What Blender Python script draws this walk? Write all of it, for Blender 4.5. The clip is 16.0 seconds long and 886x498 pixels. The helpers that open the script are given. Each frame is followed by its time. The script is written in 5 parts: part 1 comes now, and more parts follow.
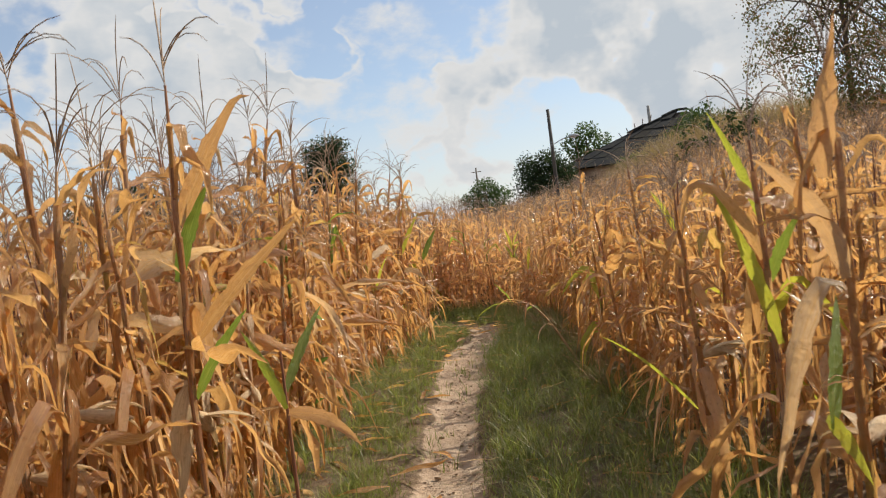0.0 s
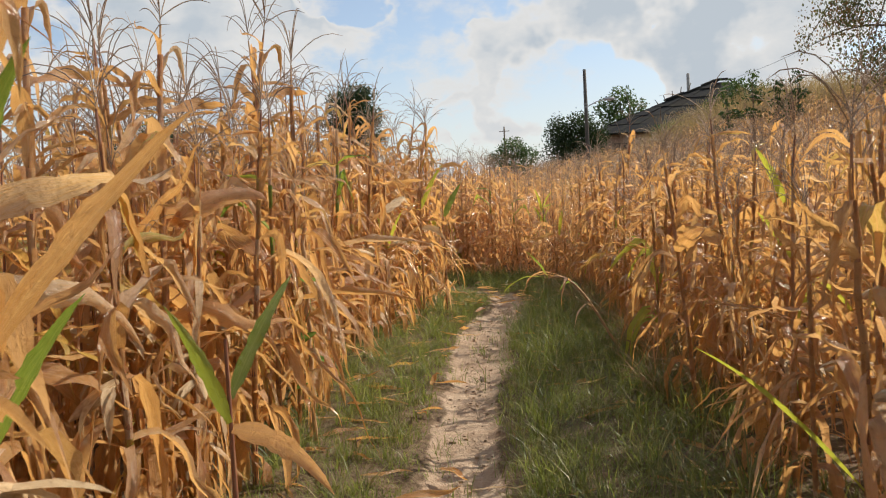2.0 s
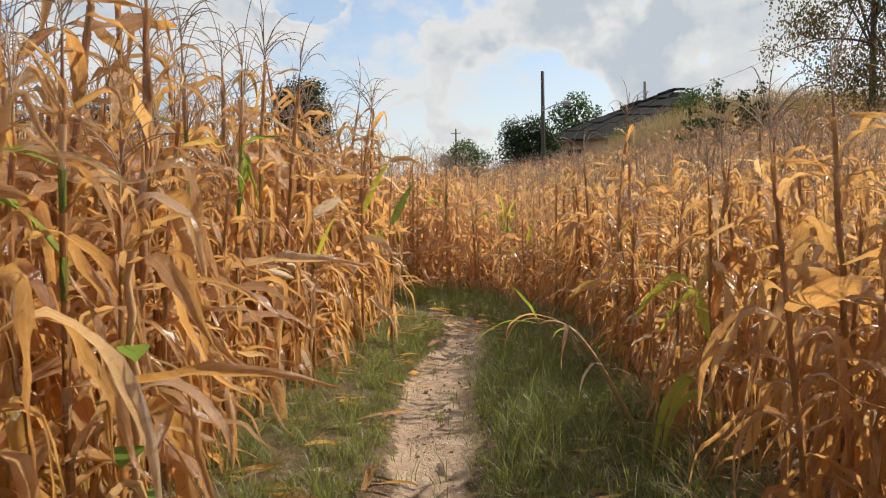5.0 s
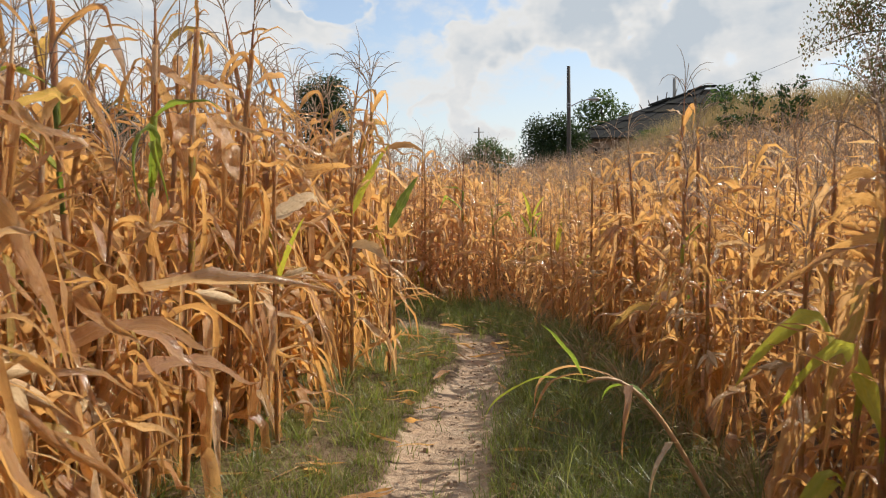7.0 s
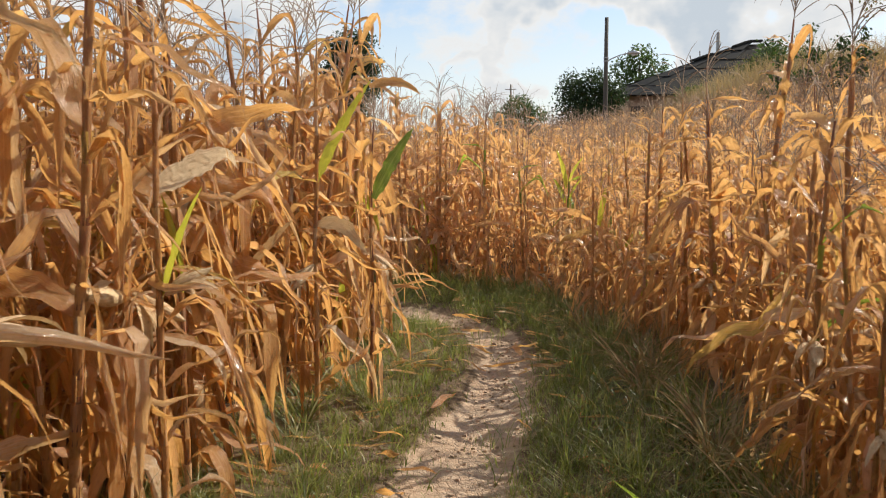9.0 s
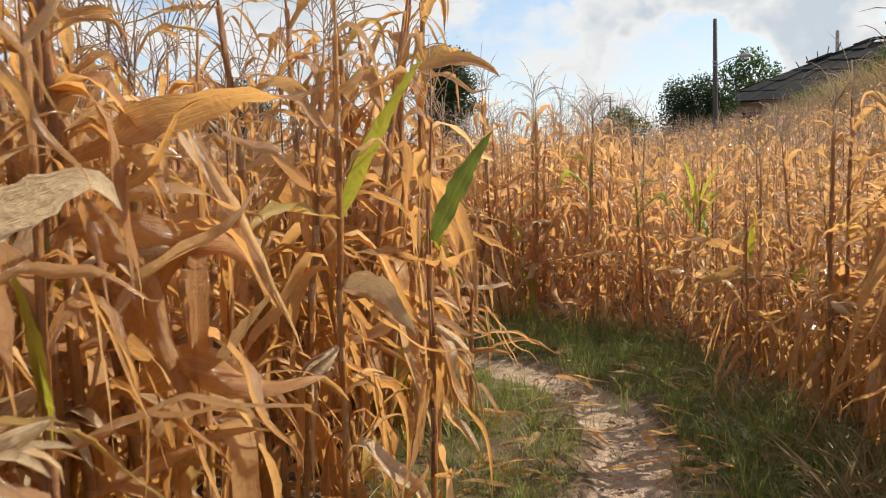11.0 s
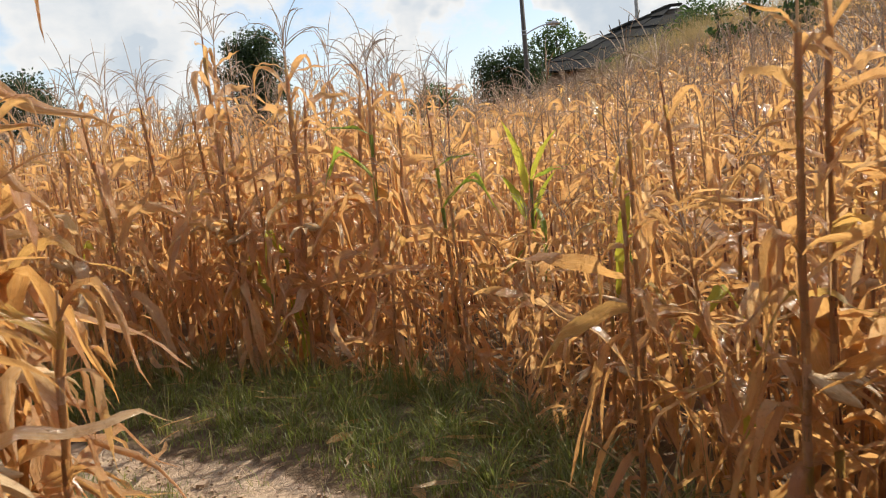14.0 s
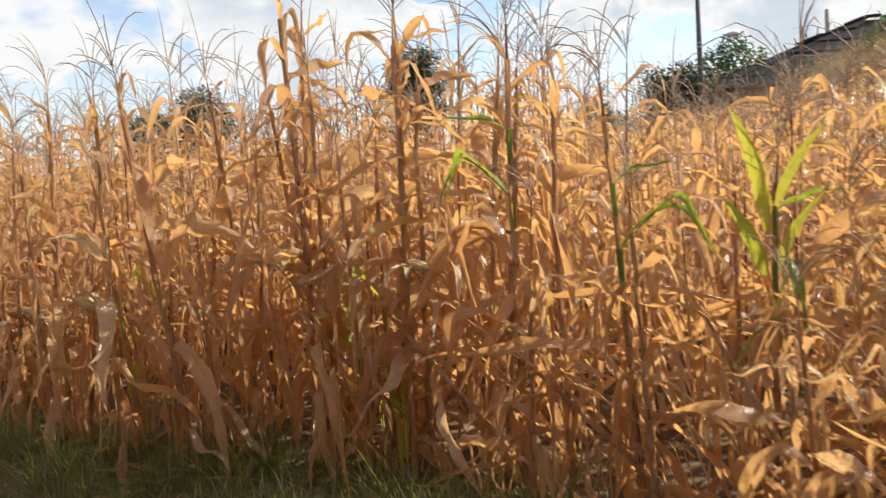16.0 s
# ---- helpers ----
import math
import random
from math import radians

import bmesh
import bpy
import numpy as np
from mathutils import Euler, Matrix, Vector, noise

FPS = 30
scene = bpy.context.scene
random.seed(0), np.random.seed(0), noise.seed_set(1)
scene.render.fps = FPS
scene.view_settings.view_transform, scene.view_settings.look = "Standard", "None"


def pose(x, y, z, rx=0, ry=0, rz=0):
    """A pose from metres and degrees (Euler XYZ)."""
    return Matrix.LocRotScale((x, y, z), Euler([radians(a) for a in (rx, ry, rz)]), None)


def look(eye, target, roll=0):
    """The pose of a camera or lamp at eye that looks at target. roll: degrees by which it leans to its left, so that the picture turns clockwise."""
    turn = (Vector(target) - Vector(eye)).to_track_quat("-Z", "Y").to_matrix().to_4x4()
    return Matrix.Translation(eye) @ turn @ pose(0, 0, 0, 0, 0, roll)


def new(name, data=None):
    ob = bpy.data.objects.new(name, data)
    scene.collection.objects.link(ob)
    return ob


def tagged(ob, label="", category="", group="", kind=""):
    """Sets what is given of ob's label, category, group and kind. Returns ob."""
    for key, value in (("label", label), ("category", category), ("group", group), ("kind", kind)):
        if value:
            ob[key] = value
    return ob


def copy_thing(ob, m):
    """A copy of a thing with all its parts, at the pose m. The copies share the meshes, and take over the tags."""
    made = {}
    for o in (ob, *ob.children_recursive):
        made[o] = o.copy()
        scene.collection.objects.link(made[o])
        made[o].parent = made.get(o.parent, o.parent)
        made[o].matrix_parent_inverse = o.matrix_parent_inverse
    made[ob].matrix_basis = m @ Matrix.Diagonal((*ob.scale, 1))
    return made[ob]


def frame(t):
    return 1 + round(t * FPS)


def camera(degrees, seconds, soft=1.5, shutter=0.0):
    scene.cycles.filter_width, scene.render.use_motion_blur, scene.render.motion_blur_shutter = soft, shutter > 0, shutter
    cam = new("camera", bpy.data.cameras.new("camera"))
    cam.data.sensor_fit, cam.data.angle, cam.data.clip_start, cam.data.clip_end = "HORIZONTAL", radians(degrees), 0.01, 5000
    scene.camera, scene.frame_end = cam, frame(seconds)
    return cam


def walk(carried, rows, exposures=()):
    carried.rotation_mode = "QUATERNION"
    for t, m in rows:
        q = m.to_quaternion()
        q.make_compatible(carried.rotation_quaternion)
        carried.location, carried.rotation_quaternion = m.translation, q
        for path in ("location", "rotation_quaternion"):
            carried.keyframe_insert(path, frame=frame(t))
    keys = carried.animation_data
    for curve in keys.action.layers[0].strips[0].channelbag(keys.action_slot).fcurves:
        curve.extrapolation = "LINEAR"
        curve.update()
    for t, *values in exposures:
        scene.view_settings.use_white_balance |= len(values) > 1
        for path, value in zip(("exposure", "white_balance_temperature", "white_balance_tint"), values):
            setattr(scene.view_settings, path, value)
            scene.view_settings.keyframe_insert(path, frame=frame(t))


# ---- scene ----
EXPOSURES = [(0.0, -0.32), (3.0, -0.27), (7.0, -0.22), (8.0, -0.16), (11.0, -0.08), (13.0, -0.09), (14.5, 0.03), (16.0, 0.10)]   # seconds, stops
SUN, SKY, CLOUD = 7.4, 0.18, 0.95
cam = camera(56.9, 16.0, soft=1.1, shutter=0.25)
PATH = [  # seconds, eye, target, roll
    (0, (1.286, -4.816, 1.401), (1.015, -2.835, 1.4), -7.1),
    (0.5, (1.164, -4.516, 1.4), (0.892, -2.536, 1.328), -2.3),
    (1, (1.138, -4.189, 1.405), (0.903, -2.212, 1.212), -1.9),
    (1.5, (1.111, -3.783, 1.422), (0.819, -1.808, 1.303), -1.9),
    (2, (1.067, -3.501, 1.393), (0.739, -1.531, 1.293), -3.1),
    (2.5, (1.04, -3.117, 1.405), (0.701, -1.148, 1.319), -3.9),
    (3, (0.986, -2.77, 1.41), (0.648, -0.801, 1.328), -4.0),
    (3.5, (0.895, -2.423, 1.425), (0.64, -0.442, 1.336), -4.1),
    (5.8, (0.695, -0.732, 1.463), (0.493, 1.256, 1.361), -0.5),
    (6, (0.697, -0.57, 1.474), (0.5, 1.418, 1.373), -0.6),
    (6.5, (0.712, -0.186, 1.461), (0.492, 1.8, 1.363), -1.2),
    (7, (0.657, 0.256, 1.43), (0.403, 2.237, 1.33), -0.7),
    (7.5, (0.631, 0.766, 1.454), (0.371, 2.745, 1.331), -0.7),
    (8, (0.624, 1.233, 1.469), (0.331, 3.204, 1.299), -0.4),
    (10.3, (0.43, 3.228, 1.447), (-0.011, 5.166, 1.226), 0.5),
    (10.5, (0.4, 3.39, 1.455), (-0.151, 5.299, 1.23), -1.3),
    (10.8, (0.345, 3.62, 1.47), (-0.223, 5.525, 1.251), -1.5),
    (11, (0.31, 3.775, 1.486), (-0.253, 5.688, 1.331), -1.6),
    (11.5, (0.209, 4.107, 1.503), (-0.256, 6.046, 1.353), -2.1),
    (12, (0.242, 4.559, 1.479), (-0.095, 6.525, 1.334), -2.3),
    (12.5, (0.294, 5.0, 1.466), (0.12, 6.986, 1.306), -4.2),
    (13, (0.305, 5.479, 1.452), (0.194, 7.468, 1.277), -4.1),
    (13.5, (0.352, 5.981, 1.44), (0.22, 7.968, 1.255), -4.8),
    (14, (0.295, 6.447, 1.466), (0.135, 8.429, 1.248), -5.3),
    (14.5, (0.273, 6.884, 1.432), (0.082, 8.861, 1.202), -5.5),
    (15, (0.242, 7.363, 1.468), (-0.041, 9.33, 1.239), -6.0),
    (15.5, (0.093, 7.818, 1.444), (-0.232, 9.778, 1.215), -4.6),
    (16, (0.086, 8.304, 1.428), (-0.44, 10.229, 1.286), -3.7),
]
walk(cam, [(t, look(eye, target, roll)) for t, eye, target, roll in PATH], exposures=EXPOSURES)

# ---------------------------------------------------------------- world and sun
SUN_AZ, SUN_EL = 56.0, 39.5      # degrees to the right of north (+y), degrees up


def world_light():
    w = bpy.data.worlds.new("sky")
    scene.world = w
    w.use_nodes = True
    nt = w.node_tree
    nt.nodes.clear()
    N, L = nt.nodes.new, nt.links.new
    sky = N("ShaderNodeTexSky")
    sky.sky_type = "NISHITA"
    sky.sun_disc = False
    sky.sun_elevation = radians(SUN_EL)
    sky.sun_rotation = radians(SUN_AZ)
    sky.air_density, sky.dust_density, sky.ozone_density = 1.0, 0.6, 1.2
    bg = N("ShaderNodeBackground")
    bg.inputs["Strength"].default_value = SKY
    L(sky.outputs[0], bg.inputs["Color"])
    # broken cumulus over a blue sky
    tc = N("ShaderNodeTexCoord")
    warp = N("ShaderNodeMapping")
    warp.inputs["Scale"].default_value = (1.0, 1.0, 1.7)
    warp.inputs["Location"].default_value = (0.35, 0.10, 0.22)
    L(tc.outputs["Generated"], warp.inputs["Vector"])
    n1 = N("ShaderNodeTexNoise")
    n1.inputs["Scale"].default_value, n1.inputs["Detail"].default_value = 6.5, 9.0
    n1.inputs["Roughness"].default_value = 0.58
    L(warp.outputs[0], n1.inputs["Vector"])

    n2 = N("ShaderNodeTexNoise")
    n2.inputs["Scale"].default_value, n2.inputs["Detail"].default_value = 9.0, 4.0
    L(tc.outputs["Generated"], n2.inputs["Vector"])
    bent = N("ShaderNodeVectorMath")
    bent.operation = "MULTIPLY_ADD"
    bent.inputs[1].default_value = (0.13, 0.13, 0.13)
    L(n2.outputs["Color"], bent.inputs[0])
    off = N("ShaderNodeVectorMath")
    off.operation = "SUBTRACT"
    off.inputs[1].default_value = (0.065, 0.065, 0.065)
    L(tc.outputs["Generated"], off.inputs[0])
    L(off.outputs[0], bent.inputs[2])

    def toward(az, el, width, amount):
        """A soft swell of the cloud cover round one bearing."""
        a, e = radians(az), radians(el)
        d = N("ShaderNodeVectorMath")
        d.operation = "DOT_PRODUCT"
        d.inputs[1].default_value = (math.sin(a) * math.cos(e), math.cos(a) * math.cos(e), math.sin(e))
        L(bent.outputs[0], d.inputs[0])
        r = N("ShaderNodeMapRange")
        r.interpolation_type = "SMOOTHSTEP"
        r.inputs["From Min"].default_value = math.cos(radians(width))
        r.inputs["From Max"].default_value = 1.0
        r.inputs["To Max"].default_value = amount
        L(d.outputs["Value"], r.inputs["Value"])
        return r.outputs["Result"]

    def plus(a, b):
        m = N("ShaderNodeMath")
        m.operation = "ADD"
        L(a, m.inputs[0])
        L(b, m.inputs[1])
        return m.outputs[0]

    total = n1.outputs["Fac"]
    for az, el, width, amount in ((-21, 13, 11, 0.14), (-14.5, 13.5, 4.5, 0.07), (-33, 12, 9, 0.09), (2, 16, 10, 0.20), (-5, 7, 6, 0.08),
                                  (12, 11, 10, 0.12), (-10.2, 13.5, 6.5, -0.11), (-16, 19.5, 5.0, -0.14), (4, 8, 6, 0.05)):
        total = plus(total, toward(az, el, width, amount))
    cover = N("ShaderNodeMapRange")
    cover.interpolation_type = "SMOOTHSTEP"
    cover.inputs["From Min"].default_value, cover.inputs["From Max"].default_value = 0.44, 0.63
    cover.inputs["To Min"].default_value = 0.18        # thin high haze between the heaps
    L(total, cover.inputs["Value"])
    # milky air toward the horizon
    height = N("ShaderNodeSeparateXYZ")
    L(tc.outputs["Generated"], height.inputs[0])
    low = N("ShaderNodeMapRange")
    low.inputs["From Min"].default_value, low.inputs["From Max"].default_value = 0.03, 0.24
    low.inputs["To Min"].default_value, low.inputs["To Max"].default_value = 0.78, 0.0
    L(height.outputs[2], low.inputs["Value"])
    veil = N("ShaderNodeMath")
    veil.operation = "MAXIMUM"
    L(cover.outputs[0], veil.inputs[0])
    L(low.outputs[0], veil.inputs[1])
    # thick middles are greyer than the sunlit rims
    shade = N("ShaderNodeMapRange")
    shade.inputs["From Min"].default_value, shade.inputs["From Max"].default_value = 0.58, 0.86
    L(total, shade.inputs["Value"])
    ramp = N("ShaderNodeMix")
    ramp.data_type = "RGBA"
    ramp.inputs[6].default_value = (1.0, 0.99, 0.97, 1)
    ramp.inputs[7].default_value = (0.66, 0.735, 0.81, 1)
    L(shade.outputs[0], ramp.inputs[0])
    cloud = N("ShaderNodeBackground")
    cloud.inputs["Strength"].default_value = CLOUD
    L(ramp.outputs[2], cloud.inputs["Color"])
    mix = N("ShaderNodeMixShader")
    L(veil.outputs[0], mix.inputs[0])
    L(bg.outputs[0], mix.inputs[1])
    L(cloud.outputs[0], mix.inputs[2])
    out = N("ShaderNodeOutputWorld")
    L(mix.outputs[0], out.inputs["Surface"])
    sun = bpy.data.lights.new("sun", "SUN")
    sun.energy, sun.angle, sun.color = SUN, radians(0.6), (1.0, 0.93, 0.80)
    ob = new("sun", sun)
    a, e = radians(SUN_AZ), radians(SUN_EL)
    d = Vector((math.sin(a) * math.cos(e), math.cos(a) * math.cos(e), math.sin(e)))
    ob.matrix_world = look(d * 100, (0, 0, 0))


world_light()

# ---------------------------------------------------------------- materials


class Mat:
    """A node material with short ways to write the graph."""

    def __init__(self, name):
        self.m = bpy.data.materials.new(name)
        self.m.use_nodes = True
        self.nt = self.m.node_tree
        self.nt.nodes.clear()
        self.out = self.nt.nodes.new("ShaderNodeOutputMaterial")

    def node(self, kind, **sockets):
        n = self.nt.nodes.new(kind)
        for k, v in sockets.items():
            self.put(n, k.replace("_", " "), v)
        return n

    def put(self, n, key, v):
        sock = n.inputs[key]
        if isinstance(v, bpy.types.NodeSocket):
            self.nt.links.new(v, sock)
        else:
            sock.default_value = v

    def math(self, op, a, b=0.0, clamp=False):
        n = self.nt.nodes.new("ShaderNodeMath")
        n.operation, n.use_clamp = op, clamp
        self.put(n, 0, a)
        self.put(n, 1, b)
        return n.outputs[0]

    def span(self, v, lo, hi, a=0.0, b=1.0):
        n = self.nt.nodes.new("ShaderNodeMapRange")
        for k, x in ((0, v), (1, lo), (2, hi), (3, a), (4, b)):
            self.put(n, k, x)
        return n.outputs[0]

    def noise(self, vec, scale, detail=3.0, rough=0.55):
        n = self.nt.nodes.new("ShaderNodeTexNoise")
        n.inputs["Scale"].default_value, n.inputs["Detail"].default_value, n.inputs["Roughness"].default_value = scale, detail, rough
        if vec is not None:
            self.nt.links.new(vec, n.inputs["Vector"])
        return n.outputs["Fac"]

    def mixc(self, f, a, b, mode="MIX"):
        n = self.nt.nodes.new("ShaderNodeMix")
        n.data_type, n.blend_type = "RGBA", mode
        self.put(n, 0, f)
        for k, v in ((6, a), (7, b)):
            self.put(n, k, (*v, 1) if isinstance(v, tuple) and len(v) == 3 else v)
        return n.outputs[2]

    def ramp(self, f, stops):
        n = self.nt.nodes.new("ShaderNodeValToRGB")
        el = n.color_ramp.elements
        while len(el) < len(stops):
            el.new(0.5)
        for e, (p, c) in zip(el, stops):
            e.position, e.color = p, (*c, 1)
        self.nt.links.new(f, n.inputs[0])
        return n.outputs[0]

    def coords(self, what="Object", scale=None):
        n = self.nt.nodes.new("ShaderNodeTexCoord")
        if scale is None:
            return n.outputs[what]
        mp = self.nt.nodes.new("ShaderNodeMapping")
        mp.inputs["Scale"].default_value = scale
        self.nt.links.new(n.outputs[what], mp.inputs["Vector"])
        return mp.outputs[0]

    def rnd(self):
        """One random number for each piece, joined or single."""
        a = self.nt.nodes.new("ShaderNodeObjectInfo").outputs["Random"]
        b = self.nt.nodes.new("ShaderNodeNewGeometry").outputs["Random Per Island"]
        return self.math("FRACT", self.math("ADD", a, b))

    def bump(self, h, strength=0.3, dist=0.01):
        n = self.node("ShaderNodeBump", Strength=strength, Distance=dist, Height=h)
        return n.outputs[0]

    def finish(self, shader):
        self.nt.links.new(shader, self.out.inputs["Surface"])
        return self.m

    def solid(self, color, rough=0.8, normal=None, metal=0.0, spec=0.4):
        p = self.node("ShaderNodeBsdfPrincipled", Roughness=rough, Metallic=metal)
        self.put(p, "Base Color", (*color, 1) if isinstance(color, tuple) else color)
        self.put(p, "Specular IOR Level", spec)
        if normal is not None:
            self.put(p, "Normal", normal)
        return p.outputs[0]


def leafy(name, stops, through_color, amount=0.42, rough=0.42, spec=0.5, veins=True, tint=((0.80, 0.60, 0.36), (0.30, 0.12, 0.05)), paler_tone=None):
    """A thin blade: glossy and diffuse in front, light coming through it from behind."""
    k = Mat(name)
    r = k.rnd()
    uv = k.coords("UV")
    col = k.ramp(r, stops)
    obj = k.coords("Object")
    if paler_tone:          # mixed toward a paler tone in noise patches, more so from y 7 to 11
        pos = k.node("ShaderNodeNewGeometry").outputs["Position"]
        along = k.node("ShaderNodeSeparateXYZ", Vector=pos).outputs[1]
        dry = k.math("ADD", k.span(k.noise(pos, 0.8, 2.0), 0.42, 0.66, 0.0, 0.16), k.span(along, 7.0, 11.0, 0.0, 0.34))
        col = k.mixc(k.math("MULTIPLY", dry, k.span(r, 0.0, 1.0, 1.15, 0.75)), col, paler_tone)
    if veins:
        r2 = k.math("FRACT", k.math("MULTIPLY", r, 37.7))
        shift = k.node("ShaderNodeVectorMath", Vector=k.coords("UV", (9.0, 2.2, 1.0)))
        shift.operation = "ADD"
        k.nt.links.new(k.math("MULTIPLY", r2, 40.0), shift.inputs[1])
        streak = k.noise(shift.outputs[0], 2.6, 6.0, 0.66)
        fibre = k.noise(k.coords("UV", (60.0, 3.0, 1.0)), 1.0, 4.0)
        spots = k.noise(obj, 60.0, 3.0)
        col = k.mixc(k.span(streak, 0.50, 0.62, 0.0, 0.75), col, tint[0])
        col = k.mixc(k.span(streak, 0.46, 0.33, 0.0, 0.48), col, tint[1])
        col = k.mixc(k.span(fibre, 0.42, 0.66, 0.0, 0.35), col, tint[0])
        col = k.mixc(k.span(spots, 0.57, 0.69, 0.0, 0.38), col, tint[1])
        col = k.mixc(k.span(k.noise(obj, 12.0, 4.0), 0.57, 0.71, 0.0, 0.4), col, tint[1])
        sep = k.node("ShaderNodeSeparateXYZ", Vector=uv)
        rib = k.span(k.math("ABSOLUTE", k.math("SUBTRACT", sep.outputs[0], 0.5)), 0.0, 0.06, 0.5, 0.0)
        col = k.mixc(rib, col, tint[0])
        h = k.math("ADD", k.math("MULTIPLY", fibre, 0.5), k.math("ADD", k.math("MULTIPLY", streak, 0.8), k.noise(obj, 45.0, 3.0)))
        normal = k.bump(h, 0.75, 0.011)
    else:
        col = k.mixc(k.span(k.noise(obj, 9.0, 4.0), 0.45, 0.72, 0.0, 0.35), col, tint[1])
        normal = None
    front = k.solid(col, k.span(streak, 0.36, 0.62, rough + 0.16, rough - 0.07) if veins else rough, normal, spec=spec)
    t = k.node("ShaderNodeBsdfTranslucent")
    k.put(t, "Color", k.mixc(0.52, col, through_color))
    if normal is not None:
        k.put(t, "Normal", normal)
    mix = k.node("ShaderNodeMixShader", Fac=amount)
    k.nt.links.new(front, mix.inputs[1])
    k.nt.links.new(t.outputs[0], mix.inputs[2])
    return k.finish(mix.outputs[0])


DRY = ((0.0, (0.38, 0.145, 0.040)), (0.16, (0.54, 0.255, 0.075)), (0.32, (0.63, 0.345, 0.115)), (0.44, (0.42, 0.165, 0.055)), (0.56, (0.58, 0.285, 0.085)),
       (0.66, (0.71, 0.475, 0.22)), (0.74, (0.61, 0.35, 0.20)), (0.80, (0.45, 0.195, 0.11)), (0.86, (0.80, 0.64, 0.42)), (0.915, (0.84, 0.71, 0.51)), (0.94, (0.30, 0.10, 0.042)), (0.975, (0.52, 0.40, 0.06)), (1.0, (0.32, 0.35, 0.05)))
M_DRY = leafy("dry_corn_leaf", DRY, (0.95, 0.51, 0.13), 0.54, 0.21, 1.0, tint=((0.76, 0.50, 0.24), (0.23, 0.075, 0.028)), paler_tone=(0.74, 0.51, 0.35))
M_GREEN = leafy("green_corn_leaf", ((0.0, (0.10, 0.20, 0.035)), (0.45, (0.17, 0.27, 0.04)), (0.8, (0.40, 0.42, 0.05)), (1.0, (0.58, 0.52, 0.07))),
                (0.50, 0.62, 0.05), 0.45, 0.38, 0.5, tint=((0.40, 0.44, 0.12), (0.16, 0.20, 0.04)))
M_YELLOW = leafy("yellowing_corn_leaf", ((0.0, (0.30, 0.38, 0.04)), (0.5, (0.46, 0.46, 0.05)), (1.0, (0.60, 0.52, 0.07))), (0.75, 0.75, 0.06), 0.5, 0.38, 0.5,
                 tint=((0.56, 0.52, 0.12), (0.24, 0.30, 0.05)))
M_HUSK = leafy("dry_husk", ((0.0, (0.66, 0.46, 0.25)), (0.5, (0.72, 0.54, 0.32)), (1.0, (0.58, 0.36, 0.17))), (0.75, 0.5, 0.2), 0.25, 0.5, 0.4)
GREENS = ((0.30, 0.33, 0.10), (0.20, 0.19, 0.07))
M_GRASS = leafy("grass_blade", ((0.0, (0.055, 0.07, 0.019)), (0.35, (0.09, 0.112, 0.028)), (0.6, (0.14, 0.16, 0.04)), (0.78, (0.22, 0.20, 0.072)), (1.0, (0.46, 0.37, 0.20))),
                (0.38, 0.45, 0.06), 0.5, 0.42, 0.4, veins=False, tint=GREENS)
M_WEED = leafy("weed_blade", ((0.0, (0.07, 0.09, 0.026)), (0.45, (0.12, 0.145, 0.04)), (0.75, (0.20, 0.20, 0.07)), (1.0, (0.44, 0.36, 0.18))), (0.34, 0.38, 0.07), 0.45, 0.4, 0.4, veins=False, tint=GREENS)
M_STRAW = leafy("dry_weed", ((0.0, (0.22, 0.15, 0.075)), (0.5, (0.36, 0.25, 0.13)), (0.8, (0.25, 0.21, 0.085)), (1.0, (0.46, 0.34, 0.19))), (0.5, 0.36, 0.14), 0.4, 0.6, 0.3, veins=False, tint=((0.45, 0.35, 0.2), (0.18, 0.12, 0.06)))
M_VINE = leafy("vine_leaf", ((0.0, (0.09, 0.19, 0.03)), (1.0, (0.22, 0.33, 0.05))), (0.4, 0.6, 0.05), 0.45, 0.45, 0.4, veins=False, tint=GREENS)


def stalk_material():
    k = Mat("corn_stalk")
    r = k.rnd()
    col = k.ramp(r, ((0.0, (0.15, 0.05, 0.032)), (0.3, (0.26, 0.11, 0.06)), (0.6, (0.42, 0.24, 0.11)), (1.0, (0.54, 0.35, 0.18))))
    streak = k.noise(k.coords("Object", (60, 60, 5)), 2.0, 4.0)
    col = k.mixc(k.span(streak, 0.42, 0.7, 0.0, 0.6), col, (0.36, 0.19, 0.09))
    return k.finish(k.solid(col, 0.5, k.bump(streak, 0.3, 0.003)))


def tassel_material():
    k = Mat("dry_tassel")
    n = k.noise(k.coords("Object"), 160.0, 2.0)
    col = k.mixc(k.span(n, 0.35, 0.65), (0.19, 0.125, 0.09), (0.44, 0.32, 0.215))
    return k.finish(k.solid(col, 0.8, k.bump(n, 0.6, 0.004)))


